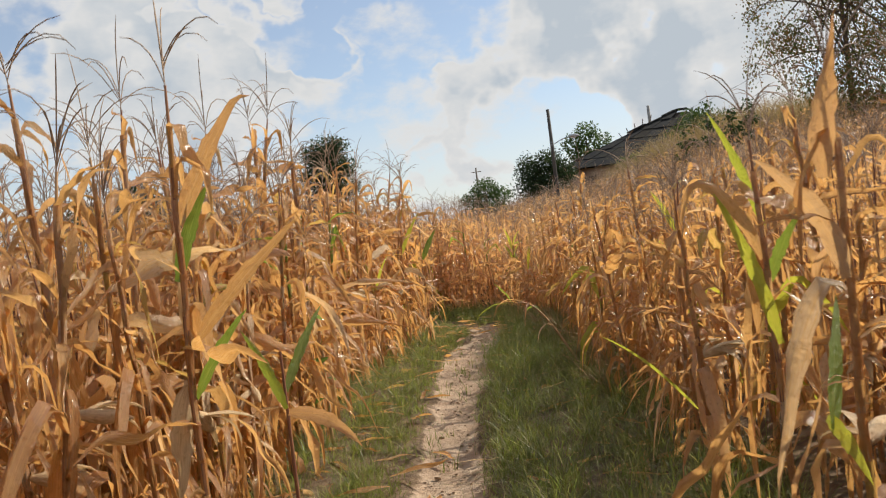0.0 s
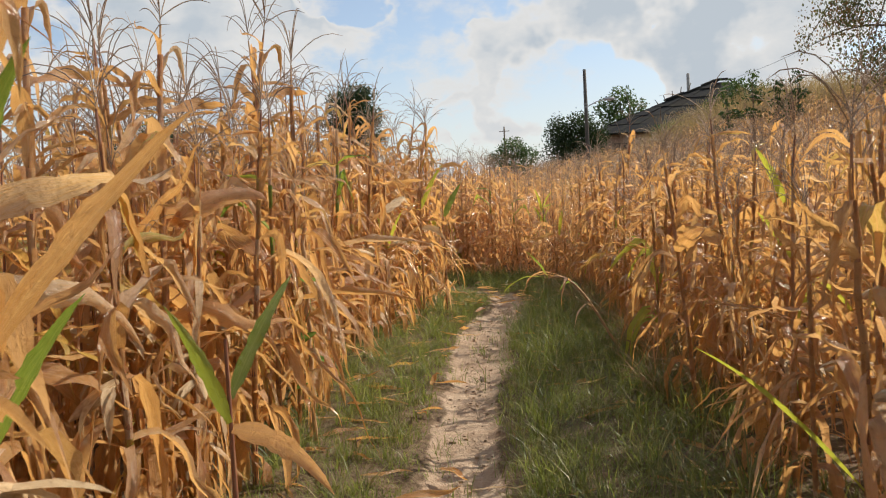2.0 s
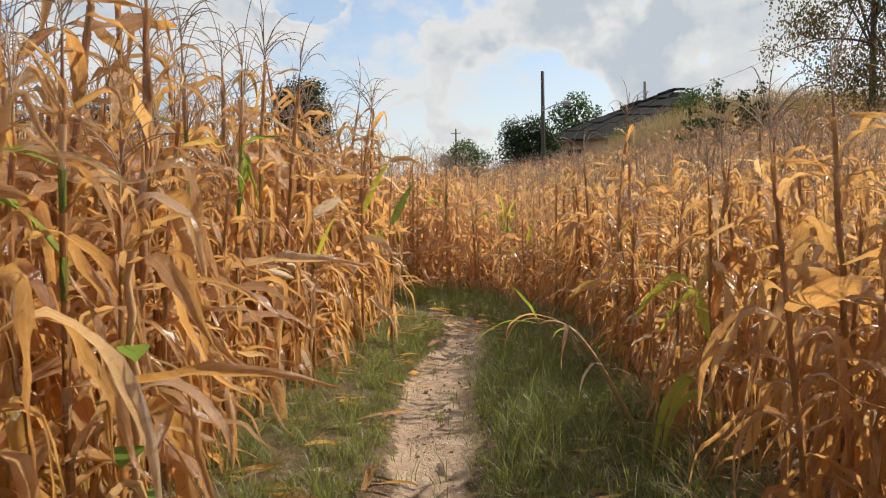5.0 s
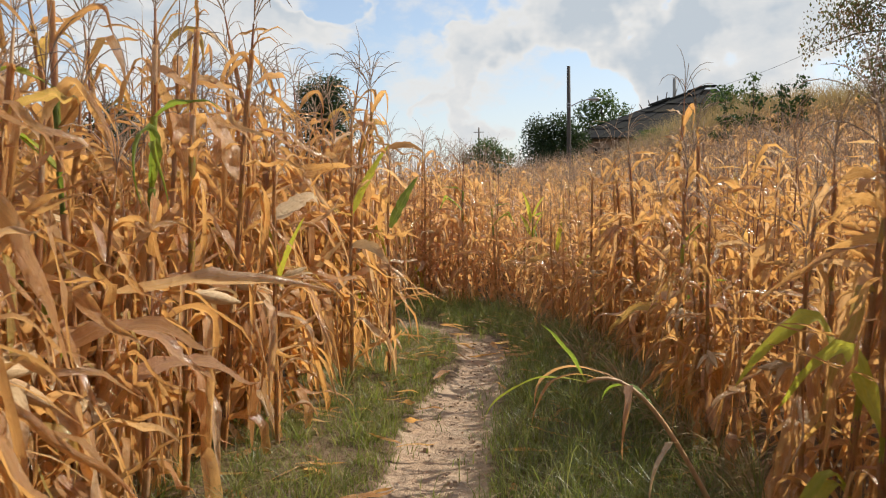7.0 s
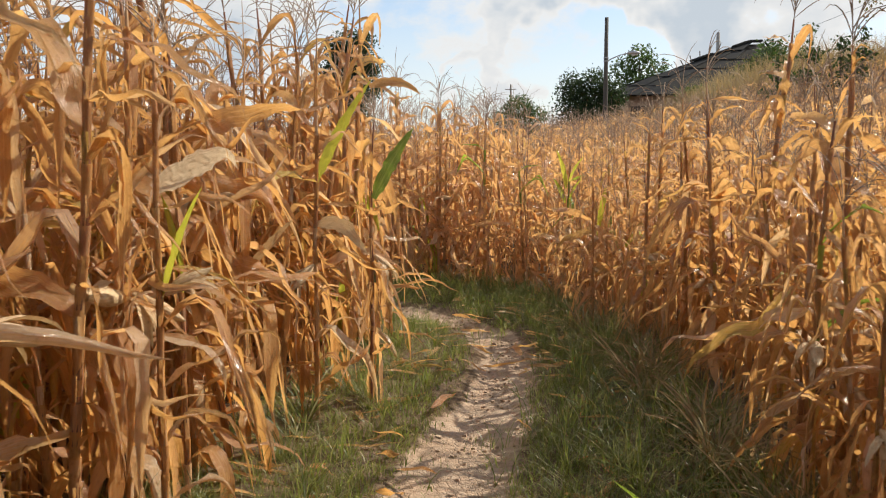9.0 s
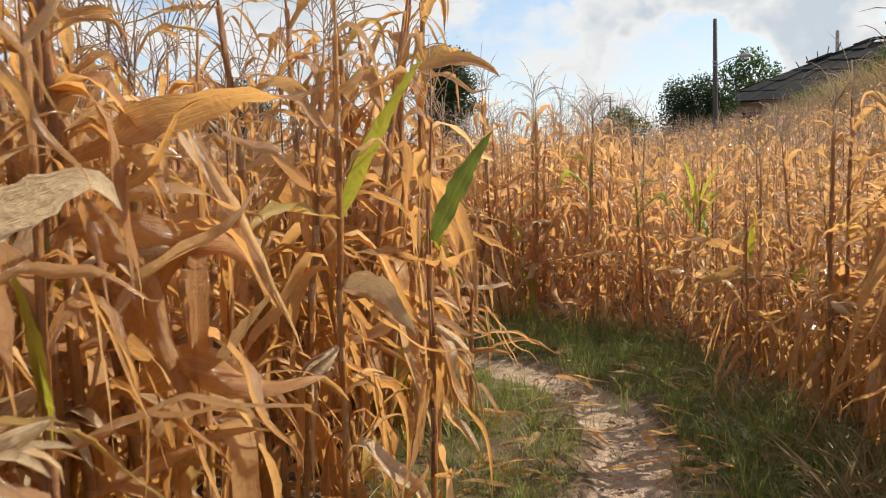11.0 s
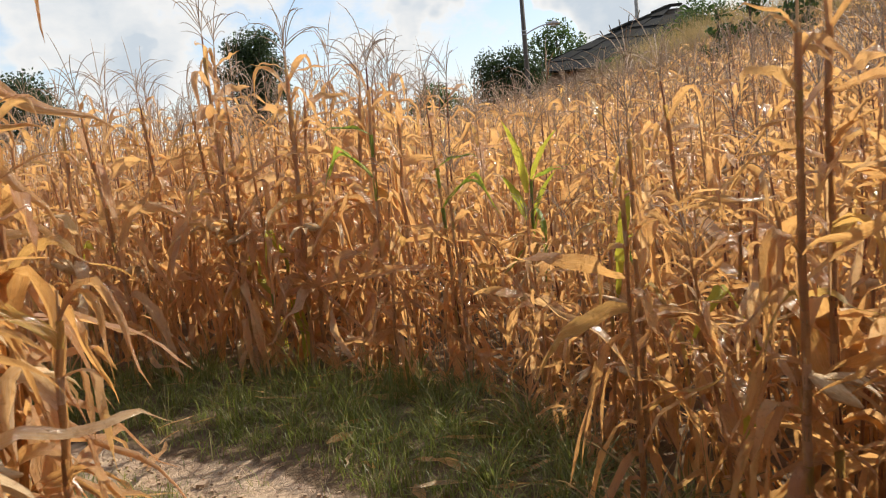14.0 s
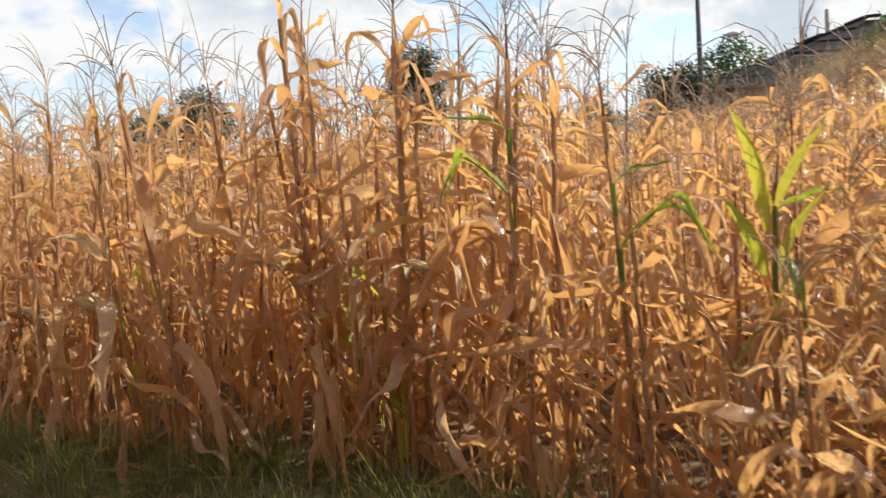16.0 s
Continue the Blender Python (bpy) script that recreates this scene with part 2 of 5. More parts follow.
def soil_material():
    """Trodden pale earth along the path, darker crumbly field soil away from it."""
    k = Mat("field_soil")
    pos = k.node("ShaderNodeNewGeometry").outputs["Position"]
    a = k.node("ShaderNodeAttribute")
    a.attribute_name = "trodden"
    trod = a.outputs["Fac"]
    fine = k.noise(pos, 55.0, 5.0, 0.65)
    broad = k.noise(pos, 3.1, 4.0)
    mid = k.noise(pos, 13.0, 4.0, 0.6)
    pale = k.ramp(k.math("ADD", k.math("MULTIPLY", broad, 0.5), k.math("MULTIPLY", mid, 0.5)),
                  ((0.32, (0.30, 0.205, 0.135)), (0.5, (0.42, 0.30, 0.205)), (0.66, (0.50, 0.375, 0.265))))
    pale = k.mixc(k.span(fine, 0.55, 0.75, 0.0, 0.5), pale, (0.24, 0.155, 0.10))
    dark = k.ramp(mid, ((0.3, (0.10, 0.065, 0.04)), (0.55, (0.17, 0.115, 0.07)), (0.75, (0.23, 0.16, 0.10))))
    edge = k.math("ADD", trod, k.math("MULTIPLY", k.math("SUBTRACT", mid, 0.5), 0.9))
    col = k.mixc(k.span(edge, 0.35, 0.62), dark, pale)
    v = k.node("ShaderNodeTexVoronoi", Scale=17.0)
    v.feature = "DISTANCE_TO_EDGE"
    k.put(v, "Vector", k.mixc(0.05, pos, k.nt.nodes.new("ShaderNodeTexNoise").outputs["Color"], "ADD"))
    crack = k.span(v.outputs["Distance"], 0.0, 0.05, 0.0, 1.0)
    h = k.math("ADD", k.math("MULTIPLY", fine, 0.6), k.math("ADD", k.math("MULTIPLY", mid, 1.2), k.math("MULTIPLY", crack, 0.25)))
    return k.finish(k.solid(col, 0.95, k.bump(h, 0.9, 0.03), spec=0.2))


def simple(name, a, b, scale=8.0, rough=0.85, stretch=(1, 1, 1), depth=0.02, metal=0.0):
    k = Mat(name)
    n = k.noise(k.coords("Object", stretch), scale, 5.0, 0.6)
    m = k.noise(k.coords("Object", stretch), scale * 7.0, 3.0)
    col = k.mixc(k.span(n, 0.35, 0.65), a, b)
    col = k.mixc(k.span(m, 0.5, 0.8, 0.0, 0.4), col, tuple(c * 0.45 for c in a))
    return k.finish(k.solid(col, rough, k.bump(n, 0.5, depth), metal))


def slate_material():
    k = Mat("old_slate")
    r = k.rnd()
    col = k.ramp(r, ((0.0, (0.022, 0.023, 0.025)), (0.5, (0.028, 0.028, 0.03)), (0.8, (0.038, 0.036, 0.034)), (1.0, (0.026, 0.022, 0.019))))
    n = k.noise(k.coords("Object"), 2.4, 5.0, 0.65)
    col = k.mixc(k.span(n, 0.48, 0.7, 0.0, 0.5), col, (0.07, 0.066, 0.04))
    return k.finish(k.solid(col, 0.9, k.bump(n, 0.5, 0.03), spec=0.12))


M_STALK, M_TASSEL, M_SOIL, M_SLATE = stalk_material(), tassel_material(), soil_material(), slate_material()
M_PLASTER = simple("stained_pink_plaster", (0.42, 0.27, 0.20), (0.52, 0.38, 0.30), 1.3)
M_TIMBER = simple("weathered_timber", (0.14, 0.11, 0.085), (0.24, 0.20, 0.16), 3.0, stretch=(6, 6, 0.6))
M_POLE = simple("tarred_pole", (0.055, 0.048, 0.042), (0.10, 0.09, 0.08), 3.0, stretch=(6, 6, 0.6))
M_CONCRETE = simple("grey_concrete", (0.26, 0.25, 0.235), (0.36, 0.35, 0.33), 5.0)
M_STEEL = simple("galvanised_steel", (0.36, 0.37, 0.38), (0.48, 0.49, 0.5), 12.0, 0.45, metal=0.7)
M_BARK = simple("rough_bark", (0.075, 0.055, 0.04), (0.15, 0.115, 0.085), 6.0, stretch=(4, 4, 0.8), depth=0.05)
M_CLOD = simple("dry_clod", (0.30, 0.205, 0.135), (0.47, 0.345, 0.235), 22.0)
# near-black colour stands in for the shade inside window openings
M_DIM = simple("opening_shade_panel", (0.02, 0.018, 0.016), (0.035, 0.03, 0.028), 4.0)
M_LENS = simple("cloudy_lamp_glass", (0.55, 0.57, 0.58), (0.65, 0.66, 0.66), 9.0, 0.25)


def tree_leaf(name, stops, glow):
    return leafy(name, stops, glow, 0.35, 0.5, 0.35, veins=False, tint=(stops[-1][1], stops[0][1]))


M_LEAF_DARK = tree_leaf("dark_foliage", ((0.0, (0.018, 0.034, 0.014)), (0.6, (0.032, 0.055, 0.02)), (1.0, (0.06, 0.085, 0.028))), (0.06, 0.10, 0.02))
M_LEAF_MID = tree_leaf("green_foliage", ((0.0, (0.032, 0.062, 0.02)), (0.6, (0.055, 0.095, 0.03)), (1.0, (0.10, 0.14, 0.045))), (0.12, 0.2, 0.03))
M_LEAF_RUST = tree_leaf("browning_foliage", ((0.0, (0.06, 0.10, 0.03)), (0.5, (0.12, 0.16, 0.05)), (0.62, (0.24, 0.12, 0.055)), (1.0, (0.32, 0.17, 0.075))), (0.3, 0.22, 0.05))

# ---------------------------------------------------------------- mesh helpers
rng = np.random.default_rng(11)


def mesh_of(name, verts, quads, mats, index=None, uv=None, smooth=True):
    """A mesh of quads from arrays."""
    verts, quads = np.asarray(verts, float), np.asarray(quads, np.int32)
    me = bpy.data.meshes.new(name)
    n = len(quads)
    me.vertices.add(len(verts))
    me.vertices.foreach_set("co", verts.ravel())
    me.loops.add(n * 4)
    me.loops.foreach_set("vertex_index", quads.ravel())
    me.polygons.add(n)
    me.polygons.foreach_set("loop_start", np.arange(0, n * 4, 4, dtype=np.int32))
    me.polygons.foreach_set("loop_total", np.full(n, 4, np.int32))
    for m in mats:
        me.materials.append(m)
    if index is not None:
        me.polygons.foreach_set("material_index", np.asarray(index, np.int32))
    me.polygons.foreach_set("use_smooth", np.full(n, smooth))
    if uv is not None:
        layer = me.uv_layers.new(name="UVMap")
        layer.data.foreach_set("uv", np.asarray(uv, float)[quads.ravel()].ravel())
    me.update()
    me.validate()
    return me


def part(name, bm, material, parent, label=""):
    """Links a bmesh as one mesh object under a thing or a part."""
    me = bpy.data.meshes.new(name)
    bm.to_mesh(me)
    bm.free()
    me.materials.append(material)
    return hang(name, me, parent, label)


def hang(name, me, parent, label=""):
    ob = new(name, me)
    if parent is not None:
        ob.parent = parent
    return tagged(ob, label) if label else ob


def thing(name, m, label, category, group="", kind=""):
    ob = new(name)
    ob.empty_display_size = 0.2
    ob.matrix_world = m
    return tagged(ob, label, category, group, kind)


def merge(pieces):
    """Joins (verts, quads, uv, material index) pieces into arrays."""
    vs, qs, us, ix, base = [], [], [], [], 0
    for v, q, u, i in pieces:
        vs.append(v)
        qs.append(q + base)
        us.append(u)
        ix.append(np.full(len(q), i, np.int32) if np.isscalar(i) else i)
        base += len(v)
    return np.concatenate(vs), np.concatenate(qs), np.concatenate(us), np.concatenate(ix)


def strip_quads(rows, cols, closed=False):
    """Quads of a grid of rows x cols vertices."""
    r = np.arange(rows - 1)[:, None]
    c = np.arange(cols if closed else cols - 1)[None, :]
    d = (c + 1) % cols
    return np.stack([r * cols + c, r * cols + d, (r + 1) * cols + d, (r + 1) * cols + c], -1).reshape(-1, 4)


def tube(points, radii, sides=6):
    """A tube along points."""
    p = np.asarray(points, float)
    t = np.gradient(p, axis=0)
    t /= np.linalg.norm(t, axis=1)[:, None] + 1e-9
    ref = np.array([0.31, 0.95, 0.05]) if abs(t[0][1]) < 0.8 else np.array([0.95, 0.05, 0.31])
    a = np.cross(t, ref)
    a /= np.linalg.norm(a, axis=1)[:, None] + 1e-9
    b = np.cross(t, a)
    ang = np.linspace(0, 2 * np.pi, sides, endpoint=False)
    r = np.asarray(radii, float)[:, None, None] * np.ones((len(p), 1, 1))
    v = p[:, None] + r * (np.cos(ang)[None, :, None] * a[:, None] + np.sin(ang)[None, :, None] * b[:, None])
    uv = np.stack(np.broadcast_arrays(np.linspace(0, 1, sides)[None, :], np.linspace(0, 1, len(p))[:, None]), -1)
    return v.reshape(-1, 3), strip_quads(len(p), sides, True), uv.reshape(-1, 2)


def box_bm(size, at=(0, 0, 0), bevel=0.01, turn=None):
    bm = bmesh.new()
    bmesh.ops.create_cube(bm, size=1.0)
    bmesh.ops.scale(bm, vec=size, verts=bm.verts)
    if bevel:
        bmesh.ops.bevel(bm, geom=bm.edges[:], offset=bevel, segments=2, affect="EDGES")
    if turn is not None:
        bmesh.ops.transform(bm, matrix=turn, verts=bm.verts)
    bmesh.ops.translate(bm, vec=at, verts=bm.verts)
    return bm


# ---------------------------------------------------------------- the lie of the land
PATH_LINE = ((1.25, -9.0), (1.0, -6.0), (0.80, -3.0), (0.50, 0.0), (0.24, 2.4), (0.05, 5.0), (0.06, 7.0), (0.06, 8.3), (-0.12, 9.1), (-0.55, 9.8),
             (-1.3, 10.3), (-2.5, 10.8), (-4.5, 11.3), (-8.0, 12.0), (-14.0, 13.0))
LEFT_EDGE = ((0.75, -9.0), (0.35, -5.0), (-0.02, -2.6), (-0.35, 0.0), (-0.72, 1.6), (-1.02, 3.2), (-1.05, 5.5), (-0.92, 7.2), (-0.86, 8.3), (-1.25, 9.1),
             (-2.2, 9.7), (-4.0, 10.2), (-8.0, 10.9), (-14.0, 11.9))
RIGHT_EDGE = ((2.25, -9.0), (2.05, -5.0), (1.98, -2.4), (1.90, -0.6), (1.72, 1.2), (1.52, 3.0), (1.30, 5.0), (1.05, 7.0), (0.80, 8.5), (0.52, 9.8),
              (0.15, 10.7), (-0.40, 11.3), (-1.2, 11.65), (-2.4, 11.9), (-4.0, 12.2), (-8.0, 12.9), (-14.0, 13.9))


def line_distance(px, py, line):
    """Distance from points to a polyline."""
    best = np.full(np.shape(px), 1e9)
    for (ax, ay), (bx, by) in zip(line[:-1], line[1:]):
        dx, dy = bx - ax, by - ay
        t = np.clip(((px - ax) * dx + (py - ay) * dy) / (dx * dx + dy * dy), 0, 1)
        best = np.minimum(best, np.hypot(px - ax - t * dx, py - ay - t * dy))
    return best


def inside(px, py, poly):
    px, py = np.asarray(px, float), np.asarray(py, float)
    hit = np.zeros(px.shape, bool)
    for (ax, ay), (bx, by) in zip(poly, poly[1:] + poly[:1]):
        cross = ((ay > py) != (by > py)) & (px < (bx - ax) * (py - ay) / (by - ay + 1e-12) + ax)
        hit ^= cross
    return hit


STROLL = ((1.25, -5.0), (0.7, -0.5), (0.62, 1.2), (0.43, 3.2), (0.25, 4.5), (0.3, 6.9), (0.05, 8.4))   # the line walked
CORRIDOR = list(LEFT_EDGE) + list(RIGHT_EDGE)[::-1]


def step(a, b, v):
    t = np.clip((v - a) / (b - a), 0, 1)
    return t * t * (3 - 2 * t)


def land(x, y):
    """Height of the ground: level along the path, a slope rising ahead and to the right."""
    x, y = np.asarray(x, float), np.asarray(y, float)
    az = np.degrees(np.arctan2(x, np.maximum(y + 6.0, 1.0)))
    k = 0.064 + 0.0030 * np.clip(az, 0, 13)
    far = np.maximum(y - 11.5, 0)
    crest = np.minimum(far, 13.0) + np.maximum(far - 13.0, 0) * step(-6.0, 1.0, az)
    up = k * np.minimum(crest, 62.0)
    side = 0.075 * np.maximum(x - 1.7, 0) * (1 - step(9.0, 26.0, x)) + 0.075 * 7.3 * step(9.0, 26.0, x)
    knoll = 0.115 * np.clip(x - 5.0, 0, 12.0) * step(22.0, 50.0, y)
    return up + side * (1 - step(25.0, 60.0, y) * 0.6) + knoll


def land_at(x, y):
    return float(land(x, y))


def ground():
    xs = np.unique(np.concatenate([np.linspace(-3.5, 2.6, 150), -3.5 - np.geomspace(0.06, 900, 46), 2.6 + np.geomspace(0.06, 900, 46)]))
    ys = np.unique(np.concatenate([np.linspace(-3.2, 13.0, 330), -3.2 - np.geomspace(0.08, 900, 30), 13.0 + np.geomspace(0.08, 1500, 60)]))
    X, Y = np.meshgrid(xs, ys)
    Z = land(X, Y)
    dp = line_distance(X, Y, PATH_LINE)
    wob = np.array([noise.noise((x * 2.3, y * 2.3, 5.1)) for x, y in zip(X.ravel(), Y.ravel())]).reshape(X.shape)
    fine = np.array([noise.fractal((x * 7.0, y * 7.0, 1.7), 1.0, 2.1, 4) for x, y in zip(X.ravel(), Y.ravel())]).reshape(X.shape)
    near = np.exp(-np.maximum(dp - 1.5, 0) / 2.0)
    half = 0.205 + 0.09 * wob + 0.13 * step(4.6, 3.4, np.abs(Y - 5.2) + 2.2) * 0.6
    trod = 1.0 - step(0.55, 1.45, dp / half)
    Z = Z - 0.045 * trod + near * (0.018 * wob + 0.014 * fine * (0.55 + 0.6 * trod)) + 0.05 * (1 - trod) * step(0.3, 0.9, dp) * near
    v = np.stack([X, Y, Z], -1).reshape(-1, 3)
    me = mesh_of("ground", v, strip_quads(len(ys), len(xs)), [M_SOIL])
    at = me.attributes.new("trodden", "FLOAT", "POINT")
    at.data.foreach_set("value", trod.ravel())
    return tagged(new("ground", me), "bare trodden earth path through dark field soil", "ground", kind="structure")


ground()

# ---------------------------------------------------------------- corn


def blade(length, width, start, out, rise, bend, kink_at=0.5, kink=0.0, twist=0.0, drift=0.0, curl=0.25, segs=12, cols=5, ruffle=0.0, power=1.4, phase=0.0, crumple=None, floor=-88.0, roll=0.0):
    """A strap leaf from start: it leaves the stalk toward the bearing out at the angle rise, bends down, may be broken at kink_at."""
    s = np.linspace(0, 1, segs + 1)
    pitch = rise - bend * s ** power - kink / (1 + np.exp(-(s - kink_at) * 40))
    yaw = out + drift * s * s
    pitch = pitch + 0.35 * kink / (1 + np.exp(-(s - kink_at - 0.28) * 55)) * math.sin(phase * 3)
    if crumple is not None:
        a, b, c = crumple
        pitch = pitch + a * np.sin(s * 9.0 + phase) * s + b * np.sin(s * 17.0 + 2.1 * phase) + 0.8 * b * np.sin(s * 29.0 + 3.7 * phase)
        yaw = yaw + c * np.sin(s * 7.0 + 1.3 * phase) * s
    pitch = np.clip(np.where(pitch < floor, floor + 0.25 * (pitch - floor), pitch), -88, 88)
    pr, yr = np.radians(pitch), np.radians(yaw)
    tan = np.stack([np.cos(pr) * np.cos(yr), np.cos(pr) * np.sin(yr), np.sin(pr)], -1)
    ds = length / segs
    p = np.asarray(start, float) + np.concatenate([np.zeros((1, 3)), np.cumsum((tan[:-1] + tan[1:]) / 2 * ds, 0)])
    side = np.stack([-np.sin(yr), np.cos(yr), 0 * yr], -1)
    nor = np.cross(tan, side)
    tw = np.radians(twist) * s ** 1.3 + np.radians(roll)
    a = side * np.cos(tw)[:, None] + nor * np.sin(tw)[:, None]
    b = -side * np.sin(tw)[:, None] + nor * np.cos(tw)[:, None]
    prof = np.minimum(1, 0.45 + 2.2 * s) * np.clip(1 - ((s - 0.35) / 0.66).clip(0) ** 1.9, 0.03, 1)
    w = width * 0.5 * prof
    u = np.linspace(-1, 1, cols)
    th = np.clip(curl * (0.35 + 1.6 * s), 0.05, 2.6)[:, None]
    ragged = 1 + 0.22 * np.sin(s[:, None] * 31 + phase + 3.0 * np.sign(u)[None, :]) * np.sin(s[:, None] * 13 + 2.7 * phase)
    across = w[:, None] * ragged * np.sin(u[None, :] * th) / th
    lift = w[:, None] * ragged * (1 - np.cos(u[None, :] * th)) / th
    lift = lift + ruffle * np.sin(s[:, None] * 23 + phase + 2.0 * np.sign(u)[None, :]) * (np.abs(u) ** 2)[None, :] * w[:, None]
    v = p[:, None] + a[:, None] * across[..., None] + b[:, None] * lift[..., None]
    uv = np.stack(np.broadcast_arrays((u * 0.5 + 0.5)[None, :], s[:, None]), -1)
    return v.reshape(-1, 3), strip_quads(segs + 1, cols), uv.reshape(-1, 2)


def sheath(axis, lo, hi, radius, out, cols=6):
    """The leaf's sleeve round the stalk below its blade."""
    h = np.linspace(lo, hi, 4)
    c = np.stack([np.interp(h, axis[:, 2], axis[:, 0]), np.interp(h, axis[:, 2], axis[:, 1]), h], -1)
    ang = np.radians(out) + np.linspace(-2.7, 2.7, cols)
    r = radius * (1.0 + 0.22 * np.linspace(0, 1, 4) ** 2)
    v = c[:, None] + r[:, None, None] * np.stack([np.cos(ang), np.sin(ang), 0 * ang], -1)[None]
    uv = np.stack(np.broadcast_arrays(np.linspace(0, 1, cols)[None, :], np.linspace(0, 0.2, 4)[:, None]), -1)
    return v.reshape(-1, 3), strip_quads(4, cols), uv.reshape(-1, 2)


def plant_shape(r, detail, height=1.75, leaves=11, top=True, upright=0.35, lean=0.0):
    """The parts of a dry corn plant as (name, verts, quads, uv). detail: 2 beside the path, 1 in the field, 0 far off."""
    out = []
    n = 11 if detail == 2 else 6 if detail == 1 else 3
    h = np.linspace(0, height, n)
    b = r.uniform(-0.05, 0.05, 2) + lean * np.array([math.cos(r.uniform(0, 6.3)), math.sin(r.uniform(0, 6.3))])
    axis = np.stack([b[0] * (h / height) ** 2, b[1] * (h / height) ** 2, h], -1)
    if detail == 2:
        axis[1:, :2] += r.normal(0, 0.004, (n - 1, 2))
    rad = np.interp(h / height, [0, 0.5, 1], [0.0115, 0.0092, 0.004])
    if detail == 2:
        hh = np.repeat(h, 3)
        hh[1::3] += 0.006
        hh[0::3] -= 0.006
        ax3 = np.stack([np.interp(hh, h, axis[:, 0]), np.interp(hh, h, axis[:, 1]), hh], -1)
        rr = np.repeat(rad, 3)
        rr[1::3] *= 1.3
        order = np.argsort(hh, kind="stable")
        out.append(("stalk", *tube(ax3[order], rr[order], 7)))
    else:
        out.append(("stalk", *tube(axis, rad * (0.82 if detail else 1.0), 4 if detail else 3)))
    first = r.uniform(0, 360)
    for i in range(leaves):
        f = (i + 0.6) / leaves
        z = height * (0.07 + 0.89 * f)
        at = (np.interp(z, h, axis[:, 0]), np.interp(z, h, axis[:, 1]), z)
        bearing = first + 180 * i + r.uniform(-38, 38)
        length = (0.36 + 0.30 * math.sin(math.pi * min(f + 0.12, 1))) * r.uniform(0.7, 1.2)
        width = (0.075 if detail == 2 else 0.066) * r.uniform(0.38, 1.25) * (1 - 0.15 * f)
        u0 = r.random()
        kat, low = r.uniform(0.12, 0.5), r.uniform(38, 80)
        if u0 < upright * (0.25 + 0.9 * f) + 0.35 * max(f - 0.45, 0):         # arching leaf, often snapped over
            rise, bend, kk = r.uniform(40, 80), r.uniform(40, 120), 0 if r.random() < 0.3 else r.uniform(70, 130)
            kat = r.uniform(0.25, 0.7)
        elif u0 < 0.80:                              # withered leaf hanging along the stalk
            rise, bend, kk = r.uniform(15, 68), r.uniform(25, 75), r.uniform(80, 135)
            kat, low = r.uniform(0.05, 0.27), r.uniform(58, 88)
            length *= 1.2
        else:                                       # leaf sticking out
            rise, bend, kk = r.uniform(-10, 40), r.uniform(10, 90), 0
        tw = r.normal(0, 125)
        width *= min(max(length / 0.52, 0.55), 1.15)
        kw = dict(kink_at=kat, kink=kk, twist=tw, drift=r.normal(0, 40), curl=r.uniform(0.2, 1.5), roll=r.normal(0, 25), floor=-low, phase=r.uniform(0, 6), power=r.uniform(0.9, 1.9),
                  crumple=(r.uniform(5, 32), r.uniform(5, 20), r.uniform(8, 55)))
        if detail == 2:
            if r.random() < 0.4:        # torn lengthwise
                k2 = dict(kw, twist=kw["twist"] + r.uniform(-60, 60), drift=kw["drift"] + r.uniform(-30, 30), phase=kw["phase"] + 0.7)
                one = blade(length, width * 0.55, at, bearing - 4, rise, bend, segs=13, cols=3, ruffle=0.2, **kw)
                two = blade(length * r.uniform(0.6, 0.95), width * 0.5, at, bearing + 4, rise, bend + r.uniform(-25, 25), segs=13, cols=3, ruffle=0.2, **k2)
                v, q, u, _ = merge([(*one, 0), (*two, 0)])
            else:
                v, q, u = blade(length, width, at, bearing, rise, bend, segs=14, cols=4, ruffle=r.uniform(0.05, 0.4), **kw)
            v2, q2, u2 = sheath(axis, max(z - 0.13, 0.01), z + 0.004, 0.0142 - 0.005 * f, bearing)
            v, q, u, _ = merge([(v, q, u, 0), (v2, q2, u2, 0)])
        elif detail == 1:
            v, q, u = blade(length, width, at, bearing, rise, bend, segs=6, cols=3, **kw)
        else:
            v, q, u = blade(length, width * 1.15, at, bearing, rise, bend, segs=4, cols=2, **kw)
        out.append(("leaf", v, q, u))
    if top:
        tip = axis[-1]
        arms = 8 if detail == 2 else 6 if detail == 1 else 3
        ps = []
        for j in range(arms):
            up = 86 if j == 0 else r.uniform(40, 80)
            ln = 0.32 * r.uniform(0.9, 1.3) if j == 0 else r.uniform(0.18, 0.36)
            sg = 7 if detail == 2 else 5 if detail == 1 else 3
            s = np.linspace(0, 1, sg)
            pt = np.radians(np.clip(up - s * s * (r.uniform(10, 80) if j == 0 else r.uniform(60, 150)), -70, 89))
            yw = math.radians(r.uniform(0, 360))
            d = np.stack([np.cos(pt) * math.cos(yw), np.cos(pt) * math.sin(yw), np.sin(pt)], -1)
            p = tip + np.array([0, 0, 0.03 * j / arms * 3]) + np.concatenate([np.zeros((1, 3)), np.cumsum(d[:-1] * ln / (sg - 1), 0)])
            k = 0.0022 if detail == 2 else 0.0023 if detail == 1 else 0.0028
            ps.append((*tube(p, k * np.interp(s, [0, 0.25, 0.9, 1], [0.8, 1.25, 1.0, 0.3]), 3), 0))
        v, q, u, _ = merge(ps)
        out.append(("tassel", v, q, u))
